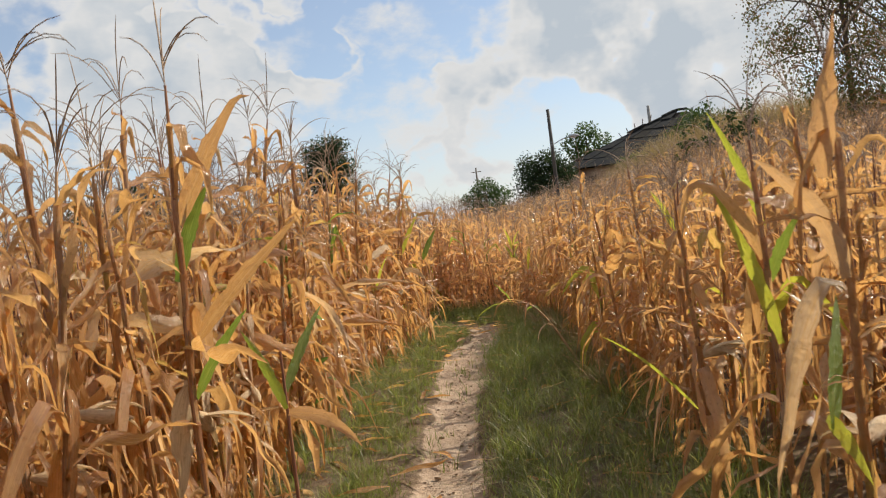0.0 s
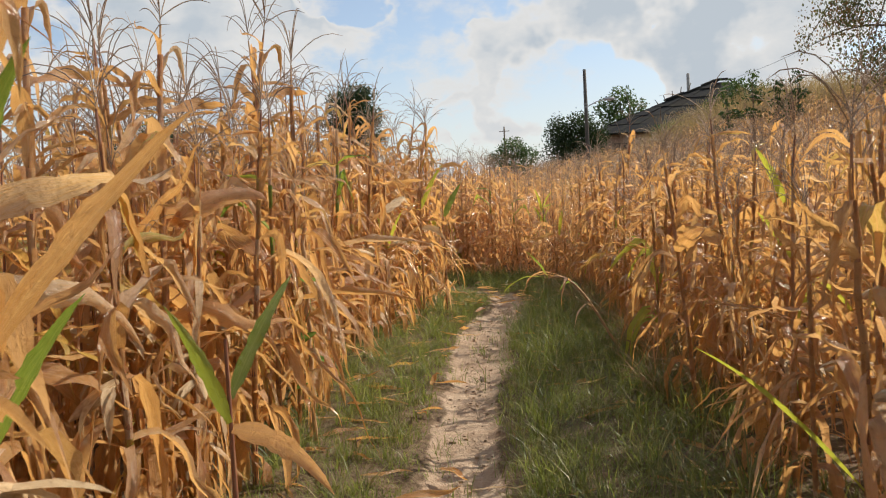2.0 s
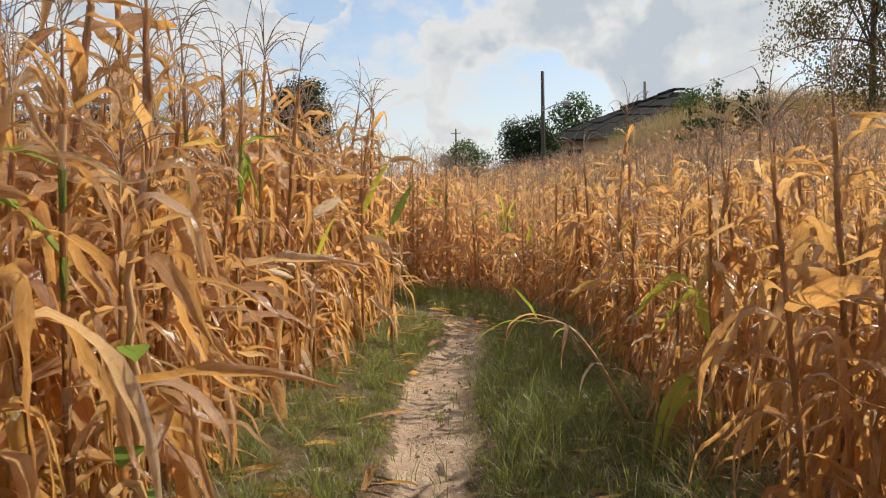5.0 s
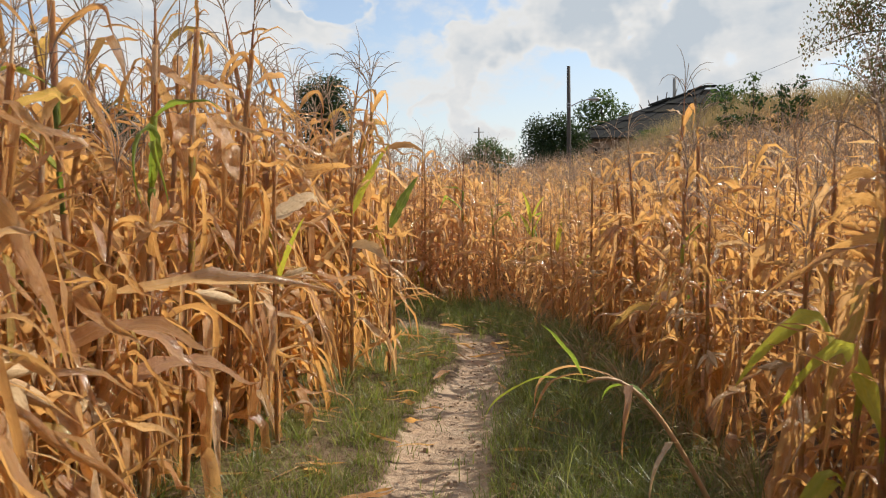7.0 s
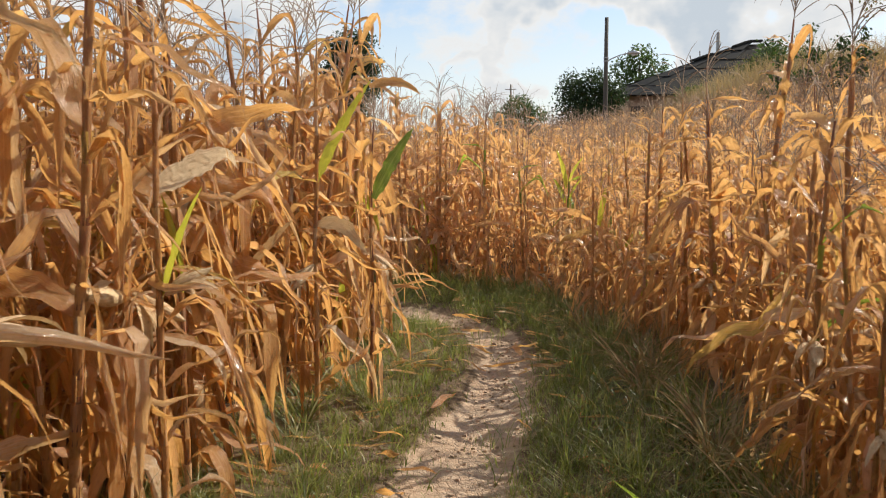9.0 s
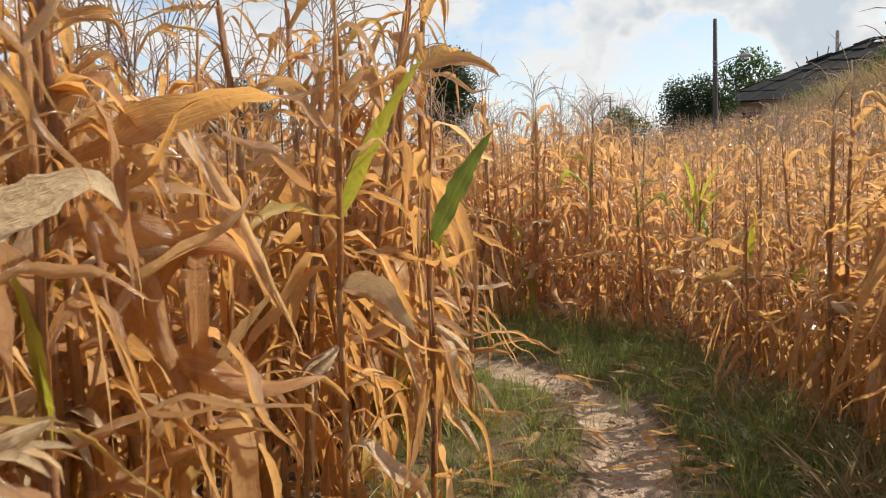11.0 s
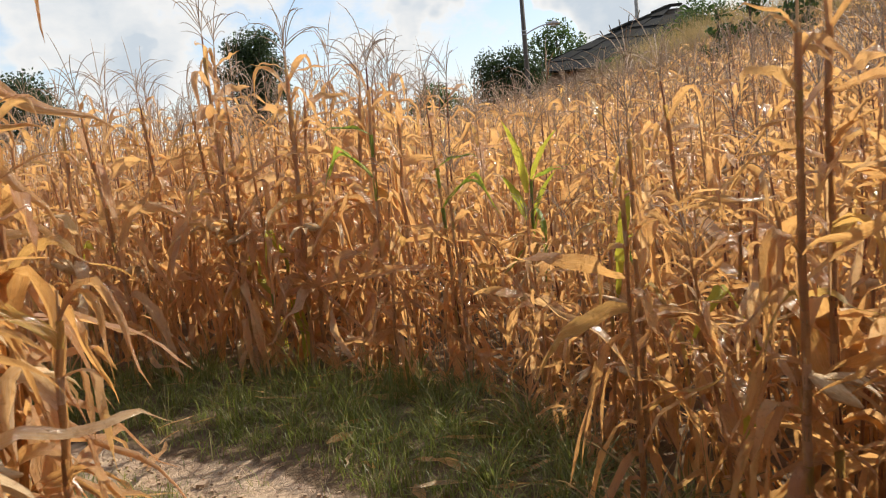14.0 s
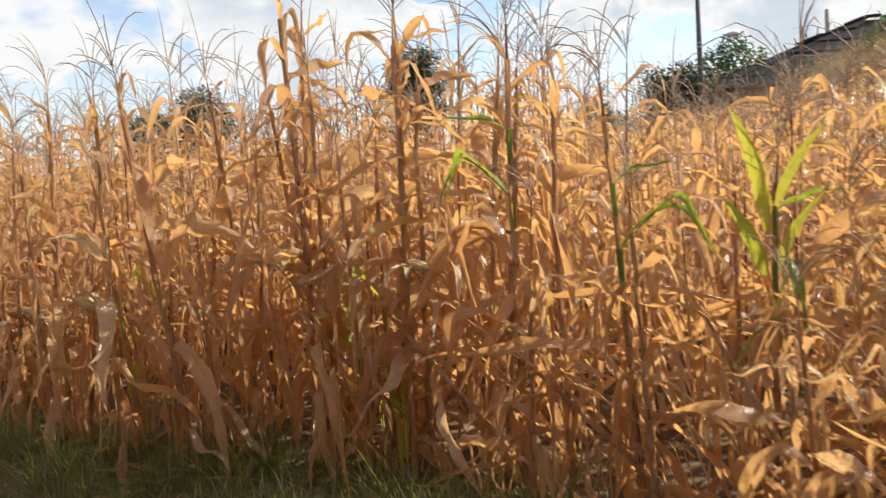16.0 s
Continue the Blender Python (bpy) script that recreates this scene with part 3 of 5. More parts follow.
    if detail and r.random() < 0.6:
        z = height * r.uniform(0.42, 0.56)
        bearing = math.radians(r.uniform(0, 360))
        dz = r.uniform(-0.9, 0.8)
        d = np.array([math.cos(bearing), math.sin(bearing), dz])
        d /= np.linalg.norm(d)
        s = np.linspace(0, 1, 8 if detail == 2 else 5)
        p = np.array([np.interp(z, h, axis[:, 0]), np.interp(z, h, axis[:, 1]), z]) + d * 0.02 + s[:, None] * d * 0.19
        ps = [(*tube(p, 0.024 * np.sin(np.pi * np.clip(s * 0.86 + 0.12, 0, 0.985)) + 0.002, 8 if detail == 2 else 5), 0)]
        if detail == 2:
            for j in range(4):
                ps.append((*blade(0.2, 0.045, p[1], math.degrees(bearing) + r.uniform(-70, 70), math.degrees(math.asin(d[2])) + r.uniform(-5, 35), r.uniform(20, 110), segs=6, cols=3, curl=0.8, twist=r.normal(0, 40)), 0))
        v, q, u, _ = merge(ps)
        out.append(("ear", v, q, u))
    return out


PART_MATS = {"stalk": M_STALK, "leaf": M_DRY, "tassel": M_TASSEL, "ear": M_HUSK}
SLOTS = ("leaf", "stalk", "tassel", "ear")


def corn_template(seed, label, greens=(), group="corn plants beside the path", tone=None, **kw):
    """A corn plant with its parts, to be copied."""
    r = np.random.default_rng(seed)
    root = thing("corn_plant", Matrix(), label, "corn plant", group)
    j = 0
    for name, v, q, u in plant_shape(r, 2, **kw):
        mat = PART_MATS[name]
        note = ""
        if name == "leaf":
            if j in greens:
                mat, note = tone or M_GREEN, "green and yellow leaf"
            j += 1
        hang(name, mesh_of(name, v, q, [mat], uv=u), root, note)
    return root


def field_mesh(name, label, spots, detail, shapes, height):
    """Many joined corn plants, past counting."""
    packs = []
    for sh in shapes:
        packs.append(merge([(v, q, u, SLOTS.index(n)) for n, v, q, u in sh]))
    pieces = []
    for x, y in spots:
        v, q, u, ix = packs[rng.integers(len(packs))]
        a, s = rng.uniform(0, 2 * np.pi), height(x, y) * rng.uniform(0.86, 1.12)
        tx, ty = rng.normal(0, 0.06, 2)
        c, n = math.cos(a), math.sin(a)
        w = np.empty_like(v)
        w[:, 0] = (v[:, 0] * c - v[:, 1] * n) * s + v[:, 2] * tx + x
        w[:, 1] = (v[:, 0] * n + v[:, 1] * c) * s + v[:, 2] * ty + y
        w[:, 2] = v[:, 2] * s + land_at(x, y) - 0.01
        pieces.append((w, q, u, ix))
    v, q, u, ix = merge(pieces)
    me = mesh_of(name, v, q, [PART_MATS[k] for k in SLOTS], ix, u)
    return tagged(new(name, me), label, "corn field", kind="stuff")


def tallness(x, y):
    """Plants on the left of the path stand a little taller than on the right."""
    left = 1.0 - float(step(-0.6, 0.9, x)) if y < 10 else 0.0
    right = float(step(0.5, 1.2, x)) * (1.0 - float(step(12.0, 20.0, y)))
    wall = float(step(9.5, 11.0, y)) * (1.0 - float(step(16.0, 24.0, y))) * float(step(0.2, -0.8, x))
    low = float(step(0.0, 0.25, x) * step(1.35, 0.95, x) * step(8.6, 9.3, y) * step(11.4, 11.1, y))
    return (0.98 + (0.10 + 0.15 * float(step(0.0, 2.2, y))) * left + (0.11 * float(step(0.0, 4.0, y)) - 0.12) * right + 0.15 * wall) * (1.0 - 0.34 * low)


def corn():
    gx = np.arange(-60.0, 42.0, 0.54)
    gy = np.arange(-9.0, 78.0, 0.235)
    X, Y = np.meshgrid(gx, gy)
    X = X + rng.normal(0, 0.11, X.shape)
    Y = Y + rng.normal(0, 0.07, Y.shape)
    # self-sown plants crowd the borders of the path
    ly, ry = rng.uniform(-0.8, 8.6, 48), rng.uniform(1.0, 9.0, 12)
    lx = np.interp(ly, [p[1] for p in LEFT_EDGE][:9], [p[0] for p in LEFT_EDGE][:9]) - rng.uniform(0.08, 0.75, 48)
    rx = np.interp(ry, [p[1] for p in RIGHT_EDGE][:10], [p[0] for p in RIGHT_EDGE][:10]) + rng.uniform(0.06, 0.7, 12)
    X = np.concatenate([X.ravel(), rng.uniform(0.3, 2.2, 40), lx, rx, lx - 0.8])
    Y = np.concatenate([Y.ravel(), rng.uniform(6.5, 11.5, 40), ly, ry, ly])
    dist = np.minimum(line_distance(X, Y, LEFT_EDGE), line_distance(X, Y, RIGHT_EDGE))
    free = ~inside(X, Y, CORRIDOR) & (dist > 0.05) & (line_distance(X, Y, STROLL) > np.where(X < 0.5, np.where((Y > -2.0) & (Y < 2.5), 1.24, 1.14), 1.05))
    az = np.degrees(np.arctan2(X - 0.9, Y + 6.5))
    seen = (az > -47) & (az < 33)
    free &= ~((X > 1.2) & (X < np.where(Y > -2.2, 2.25, 2.7)) & (Y < -0.75)) & ~(np.hypot(X + 0.7, Y - 6.4) < 0.48) & ~(np.hypot(X - 0.42, Y - 11.2) < 0.3)
    free &= ~((X < 0.8) & (X > -0.55) & (Y < -2.75) & (Y > -5.6))
    house = (X > 0.5) & (X < 20) & (Y > 55)
    free &= ~house
    near = free & (dist < 0.78) & (Y > -5.5) & (Y < 14.5) & (X > -4.4)
    mid = free & ~near & (dist < 4.4) & (Y > -7.5) & (X > -9) & (X < 8)
    far = free & ~near & ~mid & seen & ((Y < 30) | (az > -9)) & (Y > -4)
    thin = rng.random(X.shape)
    far &= thin < np.where(Y < 24, 0.85, np.where(Y < 36, 0.48, 0.26))
    back = free & ~near & ~mid & ~seen & (dist < 8) & (thin < 0.2)
    # beside the path: plants one by one
    kinds = []
    base = "dry golden-brown corn plant with drooping leaves beside the path"
    for i in range(9):
        kinds.append(corn_template(40 + i, base, height=1.66 + 0.05 * (i % 5), leaves=21 + i % 4, upright=0.25 + 0.06 * (i % 5)))
    kinds.append(corn_template(71, "dry corn plant with two leaves still green", greens=(8, 10), height=1.75, leaves=13, upright=0.8))
    kinds.append(corn_template(72, "dry corn plant with two yellow-green leaves", greens=(3, 7), tone=M_YELLOW, height=1.68, leaves=17, upright=0.35))
    kinds.append(corn_template(73, "bare broken corn stalk with a few hanging dry leaves", height=0.95, leaves=6, top=False, upright=0.2))
    used = set()
    idx = np.flatnonzero(near)
    for n, i in enumerate(idx):
        k = rng.choice(12, p=[0.1] * 9 + [0.02, 0.055, 0.025])
        if k == 9 and X[i] > 0.5 and Y[i] < 4:
            k = 10
        s = tallness(X[i], Y[i]) * (rng.uniform(0.9, 1.1) if Y[i] < 10.2 else rng.uniform(0.86, 1.0))
        m = Matrix.Translation((X[i], Y[i], land_at(X[i], Y[i]) + 0.02)) @ Euler((rng.normal(0, 0.06), rng.normal(0, 0.06), rng.uniform(0, 6.28))).to_matrix().to_4x4() @ Matrix.Scale(s, 4)
        if k in used:
            copy_thing(kinds[k], m)
        else:
            kinds[k].matrix_basis = m
            used.add(k)
    for k in range(12):
        if k not in used:
            kinds[k].matrix_basis = Matrix.Translation((-2.0 - 0.2 * k, 7.0, 0.02))
    r = np.random.default_rng(5)
    shapes1 = [plant_shape(r, 1, height=r.uniform(1.55, 1.85), leaves=int(r.integers(15, 19)), upright=r.uniform(0.2, 0.5)) for _ in range(16)]
    shapes0 = [plant_shape(r, 0, height=r.uniform(1.5, 1.8), leaves=8, upright=r.uniform(0.35, 0.6)) for _ in range(14)]
    field_mesh("corn_field", "dense stand of dry golden-brown corn with thin tassels", list(zip(X[mid], Y[mid])), 1, shapes1, tallness)
    field_mesh("corn_field", "far slope of dry golden-brown corn", list(zip(X[far], Y[far])), 0, shapes0, tallness)
    field_mesh("corn_field", "dry corn standing behind the path's start", list(zip(X[back], Y[back])), 0, shapes0, tallness)


corn()

# ---------------------------------------------------------------- single plants that stand out


def lone_plant(name, x, y, label, category="corn plant", group="corn plants beside the path"):
    return thing(name, Matrix.Translation((x, y, land_at(x, y) + 0.02)), label, category, group)


def add_leaf(root, mat, note="", **kw):
    kw.setdefault("segs", 16)
    kw.setdefault("cols", 5)
    v, q, u = blade(**kw)
    return hang("leaf", mesh_of("leaf", v, q, [mat], uv=u), root, note)


def plant_from(seed, x, y, label, turn=0.0, greens=(), scale=1.0, **kw):
    ob = corn_template(seed, label, greens=greens, **kw)
    ob.matrix_basis = Matrix.Translation((x, y, land_at(x, y) + 0.02)) @ Matrix.Rotation(radians(turn), 4, "Z") @ Matrix.Scale(scale, 4)
    return ob


def tilted(x, y, toward, tilt):
    """A plant's stand, leaning by tilt degrees toward the bearing."""
    return Matrix.Translation((x, y, land_at(x, y) + 0.02)) @ Matrix.Rotation(radians(toward), 4, "Z") @ Matrix.Rotation(radians(tilt), 4, "Y") @ Matrix.Rotation(radians(toward * 7), 4, "Z")


def leaf_to(root, mat, a, b, width, note="", bend=14.0, **kw):
    """A leaf of a plant from the place a to the place b, nearly straight."""
    a, d = Vector(a), Vector(b) - Vector(a)
    out, rise = math.degrees(math.atan2(d.y, d.x)), math.degrees(math.asin(d.z / d.length))
    kw.setdefault("curl", 0.3)
    kw.setdefault("roll", 65)
    return add_leaf(root, mat, note, length=d.length * 1.04, width=width, start=tuple(a - root.matrix_basis.translation), out=out, rise=rise + bend * 0.4, bend=bend, **kw)


def marked_plants():
    # tall plant near the start with a broad leaf standing up
    p = plant_from(101, 0.08, -2.33, "tall dry corn plant with a broad upright brown leaf", height=2.0, leaves=15, upright=0.12)
    leaf_to(p, M_DRY, (0.10, -2.31, 1.58), (0.36, -2.31, 1.98), 0.085, kink_at=0.92, kink=60, crumple=(3, 2, 5))
    leaf_to(p, M_GREEN, (0.08, -2.33, 1.40), (0.19, -2.27, 1.70), 0.05, "green leaf")
    leaf_to(p, M_DRY, (0.10, -2.31, 1.19), (0.51, -2.37, 1.54), 0.07, crumple=(3, 2, 5))
    leaf_to(p, M_GREEN, (0.09, -2.32, 1.02), (0.29, -2.33, 1.28), 0.05, "green leaf")
    leaf_to(p, M_HUSK, (0.08, -2.33, 1.08), (0.02, -2.36, 0.70), 0.08, "pale bleached leaf", twist=60, crumple=(8, 4, 15), curl=0.7)
    plant_from(102, -0.42, -1.05, "dry corn plant with hanging brown leaves", height=1.75, leaves=16, upright=0.3)
    # plants with yellow-green leaves on the sunny side
    p = plant_from(103, 2.03, -1.75, "dry corn plant with long yellow-green leaves", height=1.6, leaves=12, upright=0.15)
    leaf_to(p, M_YELLOW, (2.03, -1.80, 0.92), (1.87, -1.77, 1.47), 0.05, "yellow-green leaf", roll=72)
    leaf_to(p, M_YELLOW, (2.04, -1.71, 1.34), (1.90, -1.68, 1.77), 0.035, "yellow-green leaf", roll=72)
    leaf_to(p, M_GREEN, (2.03, -1.70, 1.12), (2.16, -1.74, 1.37), 0.05, "green leaf")
    leaf_to(p, M_DRY, (2.02, -1.72, 1.22), (1.62, -1.86, 1.62), 0.05, bend=70, kink_at=0.66, kink=95, twist=50, curl=0.9, crumple=(6, 3, 10))
    p = plant_from(104, 1.99, -2.63, "dry corn plant with a twisted brown top leaf", height=1.62, leaves=14, upright=0.12)
    leaf_to(p, M_DRY, (1.98, -2.62, 1.46), (2.04, -2.64, 1.86), 0.07, twist=120, curl=0.9)
    leaf_to(p, M_DRY, (2.0, -2.63, 1.2), (1.82, -2.58, 1.53), 0.06, bend=50, crumple=(6, 3, 10))
    leaf_to(p, M_GREEN, (1.95, -2.55, 0.80), (2.06, -2.34, 1.12), 0.06, "green leaf")
    leaf_to(p, M_YELLOW, (1.95, -2.5, 0.82), (1.97, -2.73, 0.71), 0.045, "yellow-green leaf", bend=40)
    p = plant_from(113, 1.88, -0.98, "dry corn plant with a long leaf reaching over the grass", height=1.5, leaves=15, upright=0.15)
    leaf_to(p, M_YELLOW, (1.86, -0.98, 0.50), (1.47, -0.50, 0.84), 0.03, "yellow-green leaf", bend=25)
    p = plant_from(114, 2.10, 0.76, "dry corn plant with ragged yellow leaves", height=1.6, leaves=15, upright=0.2)
    leaf_to(p, M_YELLOW, (2.08, 0.77, 1.33), (1.96, 0.80, 1.60), 0.045, "yellow leaf")
    leaf_to(p, M_YELLOW, (2.10, 0.76, 1.06), (1.96, 0.80, 1.28), 0.045, "yellow leaf", ruffle=0.6)
    # broken stalk overgrown by bindweed
    r = lone_plant("broken_corn_stalk", -0.54, 1.14, "dark broken corn stalk wound with green bindweed")
    pts = [(0.01 * math.sin(3 * k), 0.01 * math.cos(2 * k), 0.1 * k) for k in range(14)]
    v, q, u = tube(pts, [0.0145 if k % 2 else 0.012 for k in range(14)], 7)
    hang("stalk", mesh_of("stalk", v, q, [M_STALK], uv=u), r)
    for z, out, ln in ((1.26, -25, 0.5), (1.1, 160, 0.42), (0.85, 20, 0.5), (0.6, 200, 0.4), (0.45, -60, 0.36)):
        add_leaf(r, M_DRY, length=ln, width=0.07, start=(0, 0, z), out=out, rise=20, bend=60, kink_at=0.2, kink=40, curl=0.6, twist=70, crumple=(10, 6, 20), phase=z * 9)
    v, q, u = tube([(0.022 * math.cos(0.9 * k), 0.022 * math.sin(0.9 * k), 0.1 + 0.035 * k) for k in range(30)], [0.002] * 30, 4)
    hang("vine", mesh_of("vine", v, q, [M_VINE], uv=u), r, "thin green vine")
    for z, out, s in ((1.02, 300, 0.10), (0.86, 210, 0.08), (0.70, 280, 0.11), (0.55, 330, 0.07), (0.4, 240, 0.08)):
        hang("vine_leaf", heart(s, z, out), r, "green heart-shaped leaf")
    # green shoot low at the left edge
    r = lone_plant("green_corn_shoot", -0.10, -0.97, "young corn shoot with broad green leaves", "corn plant")
    v, q, u = tube([(0, 0, 0.07 * k) for k in range(15)], [0.012 - 0.0004 * k for k in range(15)], 7)
    hang("stalk", mesh_of("stalk", v, q, [M_STALK], uv=u), r)
    leaf_to(r, M_GREEN, (-0.10, -0.96, 0.80), (0.06, -0.76, 1.18), 0.05)
    leaf_to(r, M_GREEN, (-0.10, -0.98, 0.72), (-0.22, -1.12, 1.12), 0.05)
    leaf_to(r, M_DRY, (-0.10, -0.97, 0.7), (0.30, -1.15, 0.55), 0.07, "dry brown leaf", bend=50)
    # plants at the bend with green leaves standing up
    p = plant_from(105, -0.62, 6.72, "dry corn plant with one broad dark green leaf standing up", height=1.7, leaves=11, upright=0.2)
    leaf_to(p, M_GREEN, (-0.60, 6.73, 1.28), (-0.40, 6.88, 1.68), 0.078, "dark green upright leaf", roll=72, ruffle=0.2)
    p = plant_from(106, -0.86, 6.43, "tall dry corn plant with a bent yellow-green leaf", height=2.12, leaves=15, upright=0.2)
    leaf_to(p, M_YELLOW, (-0.85, 6.44, 1.38), (-0.57, 6.54, 1.92), 0.06, "yellow-green leaf", roll=72)
    leaf_to(p, M_DRY, (-0.57, 6.54, 1.90), (-0.29, 6.61, 1.86), 0.06, bend=70)
    leaf_to(p, M_HUSK, (-0.85, 6.44, 1.15), (-0.50, 6.25, 1.0), 0.08, "pale bleached leaf", bend=70, crumple=(10, 5, 15))
    p = plant_from(115, -1.0, 5.79, "dark bare corn stalk with pale hanging leaves", height=1.9, leaves=12, upright=0.3)
    leaf_to(p, M_HUSK, (-1.0, 5.79, 0.95), (-0.72, 5.70, 1.22), 0.06, "pale bleached leaf", bend=5)
    p = plant_from(116, -1.03, 5.22, "dry corn plant with a long green and yellow leaf", height=1.9, leaves=15, upright=0.3)
    leaf_to(p, M_YELLOW, (-1.03, 5.22, 0.95), (-1.09, 5.20, 1.34), 0.05, "green and yellow leaf")
    p = plant_from(117, -0.93, 4.85, "dry corn plant with a pale folded leaf over the path", height=1.85, leaves=15, upright=0.25)
    leaf_to(p, M_HUSK, (-0.93, 4.85, 1.38), (-0.72, 5.12, 1.55), 0.09, "pale bleached leaf", kink_at=0.8, kink=80, bend=10)
    leaf_to(p, M_YELLOW, (-0.92, 4.85, 0.98), (-0.72, 4.78, 1.38), 0.05, "green and yellow leaf", roll=72)
    plant_from(119, -0.90, 8.40, "dry corn plant at the bend with pale husks and ragged leaves", height=1.2, leaves=15, top=False, upright=0.05)
    # yellow clump in the wall of corn ahead
    p = plant_from(108, 0.44, 11.36, "yellowing corn plant among dry ones", greens=(8, 10, 12), height=1.45, leaves=14, upright=0.3)
    for a, b in (((0.43, 11.36, 1.22), (0.32, 11.32, 1.64)), ((0.46, 11.35, 1.30), (0.62, 11.30, 1.57)), ((0.42, 11.36, 1.06), (0.29, 11.30, 1.33)), ((0.46, 11.36, 1.08), (0.60, 11.30, 1.33)), ((0.44, 11.36, 0.85), (0.50, 11.2, 1.15))):
        leaf_to(p, M_YELLOW, a, b, 0.055, "bright yellow-green leaf", bend=25, roll=50)
    p = plant_from(109, 0.84, 10.0, "dry corn plant with a long hanging yellow leaf", height=1.55, leaves=16, upright=0.15)
    leaf_to(p, M_YELLOW, (0.82, 10.0, 1.26), (0.75, 10.01, 0.78), 0.055, "hanging yellow leaf", bend=4)
    plant_from(110, 1.45, 5.35, "dry corn plant with a green leaf", greens=(7, 11), height=1.6, leaves=16, upright=0.3)
    plant_from(111, -1.35, 11.95, "dry corn plant with a green lower leaf", greens=(5,), height=1.65, leaves=17, upright=0.3)
    plant_from(112, -2.95, 10.0, "dry corn plant with green top leaves", greens=(13, 15), height=1.9, leaves=16, upright=0.6)
    # tall plants that stand out of the far stand, their top leaves snapped over
    for seed, x, y, h in ((131, -2.66, 11.85, 2.0), (132, -1.52, 12.0, 1.98), (133, -1.06, 12.05, 1.95), (134, -3.3, 12.25, 2.05), (135, -0.35, 11.75, 1.85)):
        plant_from(seed, x, y, "tall dry corn plant with its top leaves snapped over", height=h, leaves=20, upright=0.5)
    # stalks blown over against their neighbours beside the bend
    lodged = plant_from(130, 0.95, 9.35, "dry corn plant blown over against its neighbours", height=1.15, leaves=10, top=False, upright=0.3)
    lodged.matrix_basis = tilted(1.15, 9.35, 112, 42)
    for x, y, to, tilt in ((1.45, 7.9, 95, 44), (0.72, 10.8, 140, 38), (0.30, 11.25, 165, 46), (-0.45, 11.8, 170, 40), (1.35, 8.6, 285, 45), (1.0, 10.1, 125, 36), (1.6, 6.9, 100, 40),
                           (-1.3, 12.1, 10, 42), (1.66, 5.9, 280, 36), (0.5, 11.5, 320, 38), (1.75, 4.6, 100, 36), (-0.9, 12.05, 190, 44)):
        copy_thing(lodged, tilted(x, y, to, tilt))
    # bent-over plant reaching toward the path
    r = lone_plant("bent_corn_plant", 1.42, 3.62, "corn plant bent low over the grass with yellow-green leaves")
    s = np.linspace(0, 1, 14)
    line = np.stack([-0.62 * s ** 0.9, -0.22 * s, 0.62 * np.sin(s * 1.9) + 0.15 * s], -1)
    v, q, u = tube(line, np.interp(s, [0, 1], [0.012, 0.006]), 7)
    hang("stalk", mesh_of("stalk", v, q, [M_STALK], uv=u), r)
    for k, out, rise, bend, ln, mat in ((13, 185, 15, 85, 0.46, M_GREEN), (13, 200, 62, 25, 0.3, M_GREEN), (12, 215, 20, 110, 0.4, M_DRY), (10, 170, 30, 120, 0.45, M_DRY),
                                        (9, 260, 20, 110, 0.5, M_DRY), (7, 120, 35, 100, 0.4, M_GREEN), (5, 250, 20, 90, 0.5, M_DRY)):
        add_leaf(r, mat, length=ln, width=0.034, start=tuple(line[k]), out=out, rise=rise, bend=bend, curl=0.7, twist=40, crumple=(6, 4, 15), phase=float(k))


def heart(size, z, out):
    """A heart-shaped leaf on a short stem."""
    a = np.linspace(0, 1, 7)
    w = size * 0.5 * np.array([0.35, 0.95, 1.0, 0.8, 0.52, 0.24, 0.02])
    o = radians(out)
    d, sd = np.array([math.cos(o), math.sin(o), -0.35]), np.array([-math.sin(o), math.cos(o), 0.0])
    c = np.array([0, 0, z]) + d * 0.05 + a[:, None] * d * size
    u = np.array([-1, 0, 1])
    v = c[:, None] + sd[None, None] * (w[:, None] * u[None])[..., None] + np.array([0, 0, 1.0]) * (0.22 * w[:, None] * np.abs(u)[None])[..., None]
    uv = np.stack(np.broadcast_arrays((u * 0.5 + 0.5)[None], a[:, None]), -1)
    return mesh_of("vine_leaf", v.reshape(-1, 3), strip_quads(7, 3), [M_VINE], uv=uv.reshape(-1, 2))


marked_plants()

# ---------------------------------------------------------------- grass, litter, clods


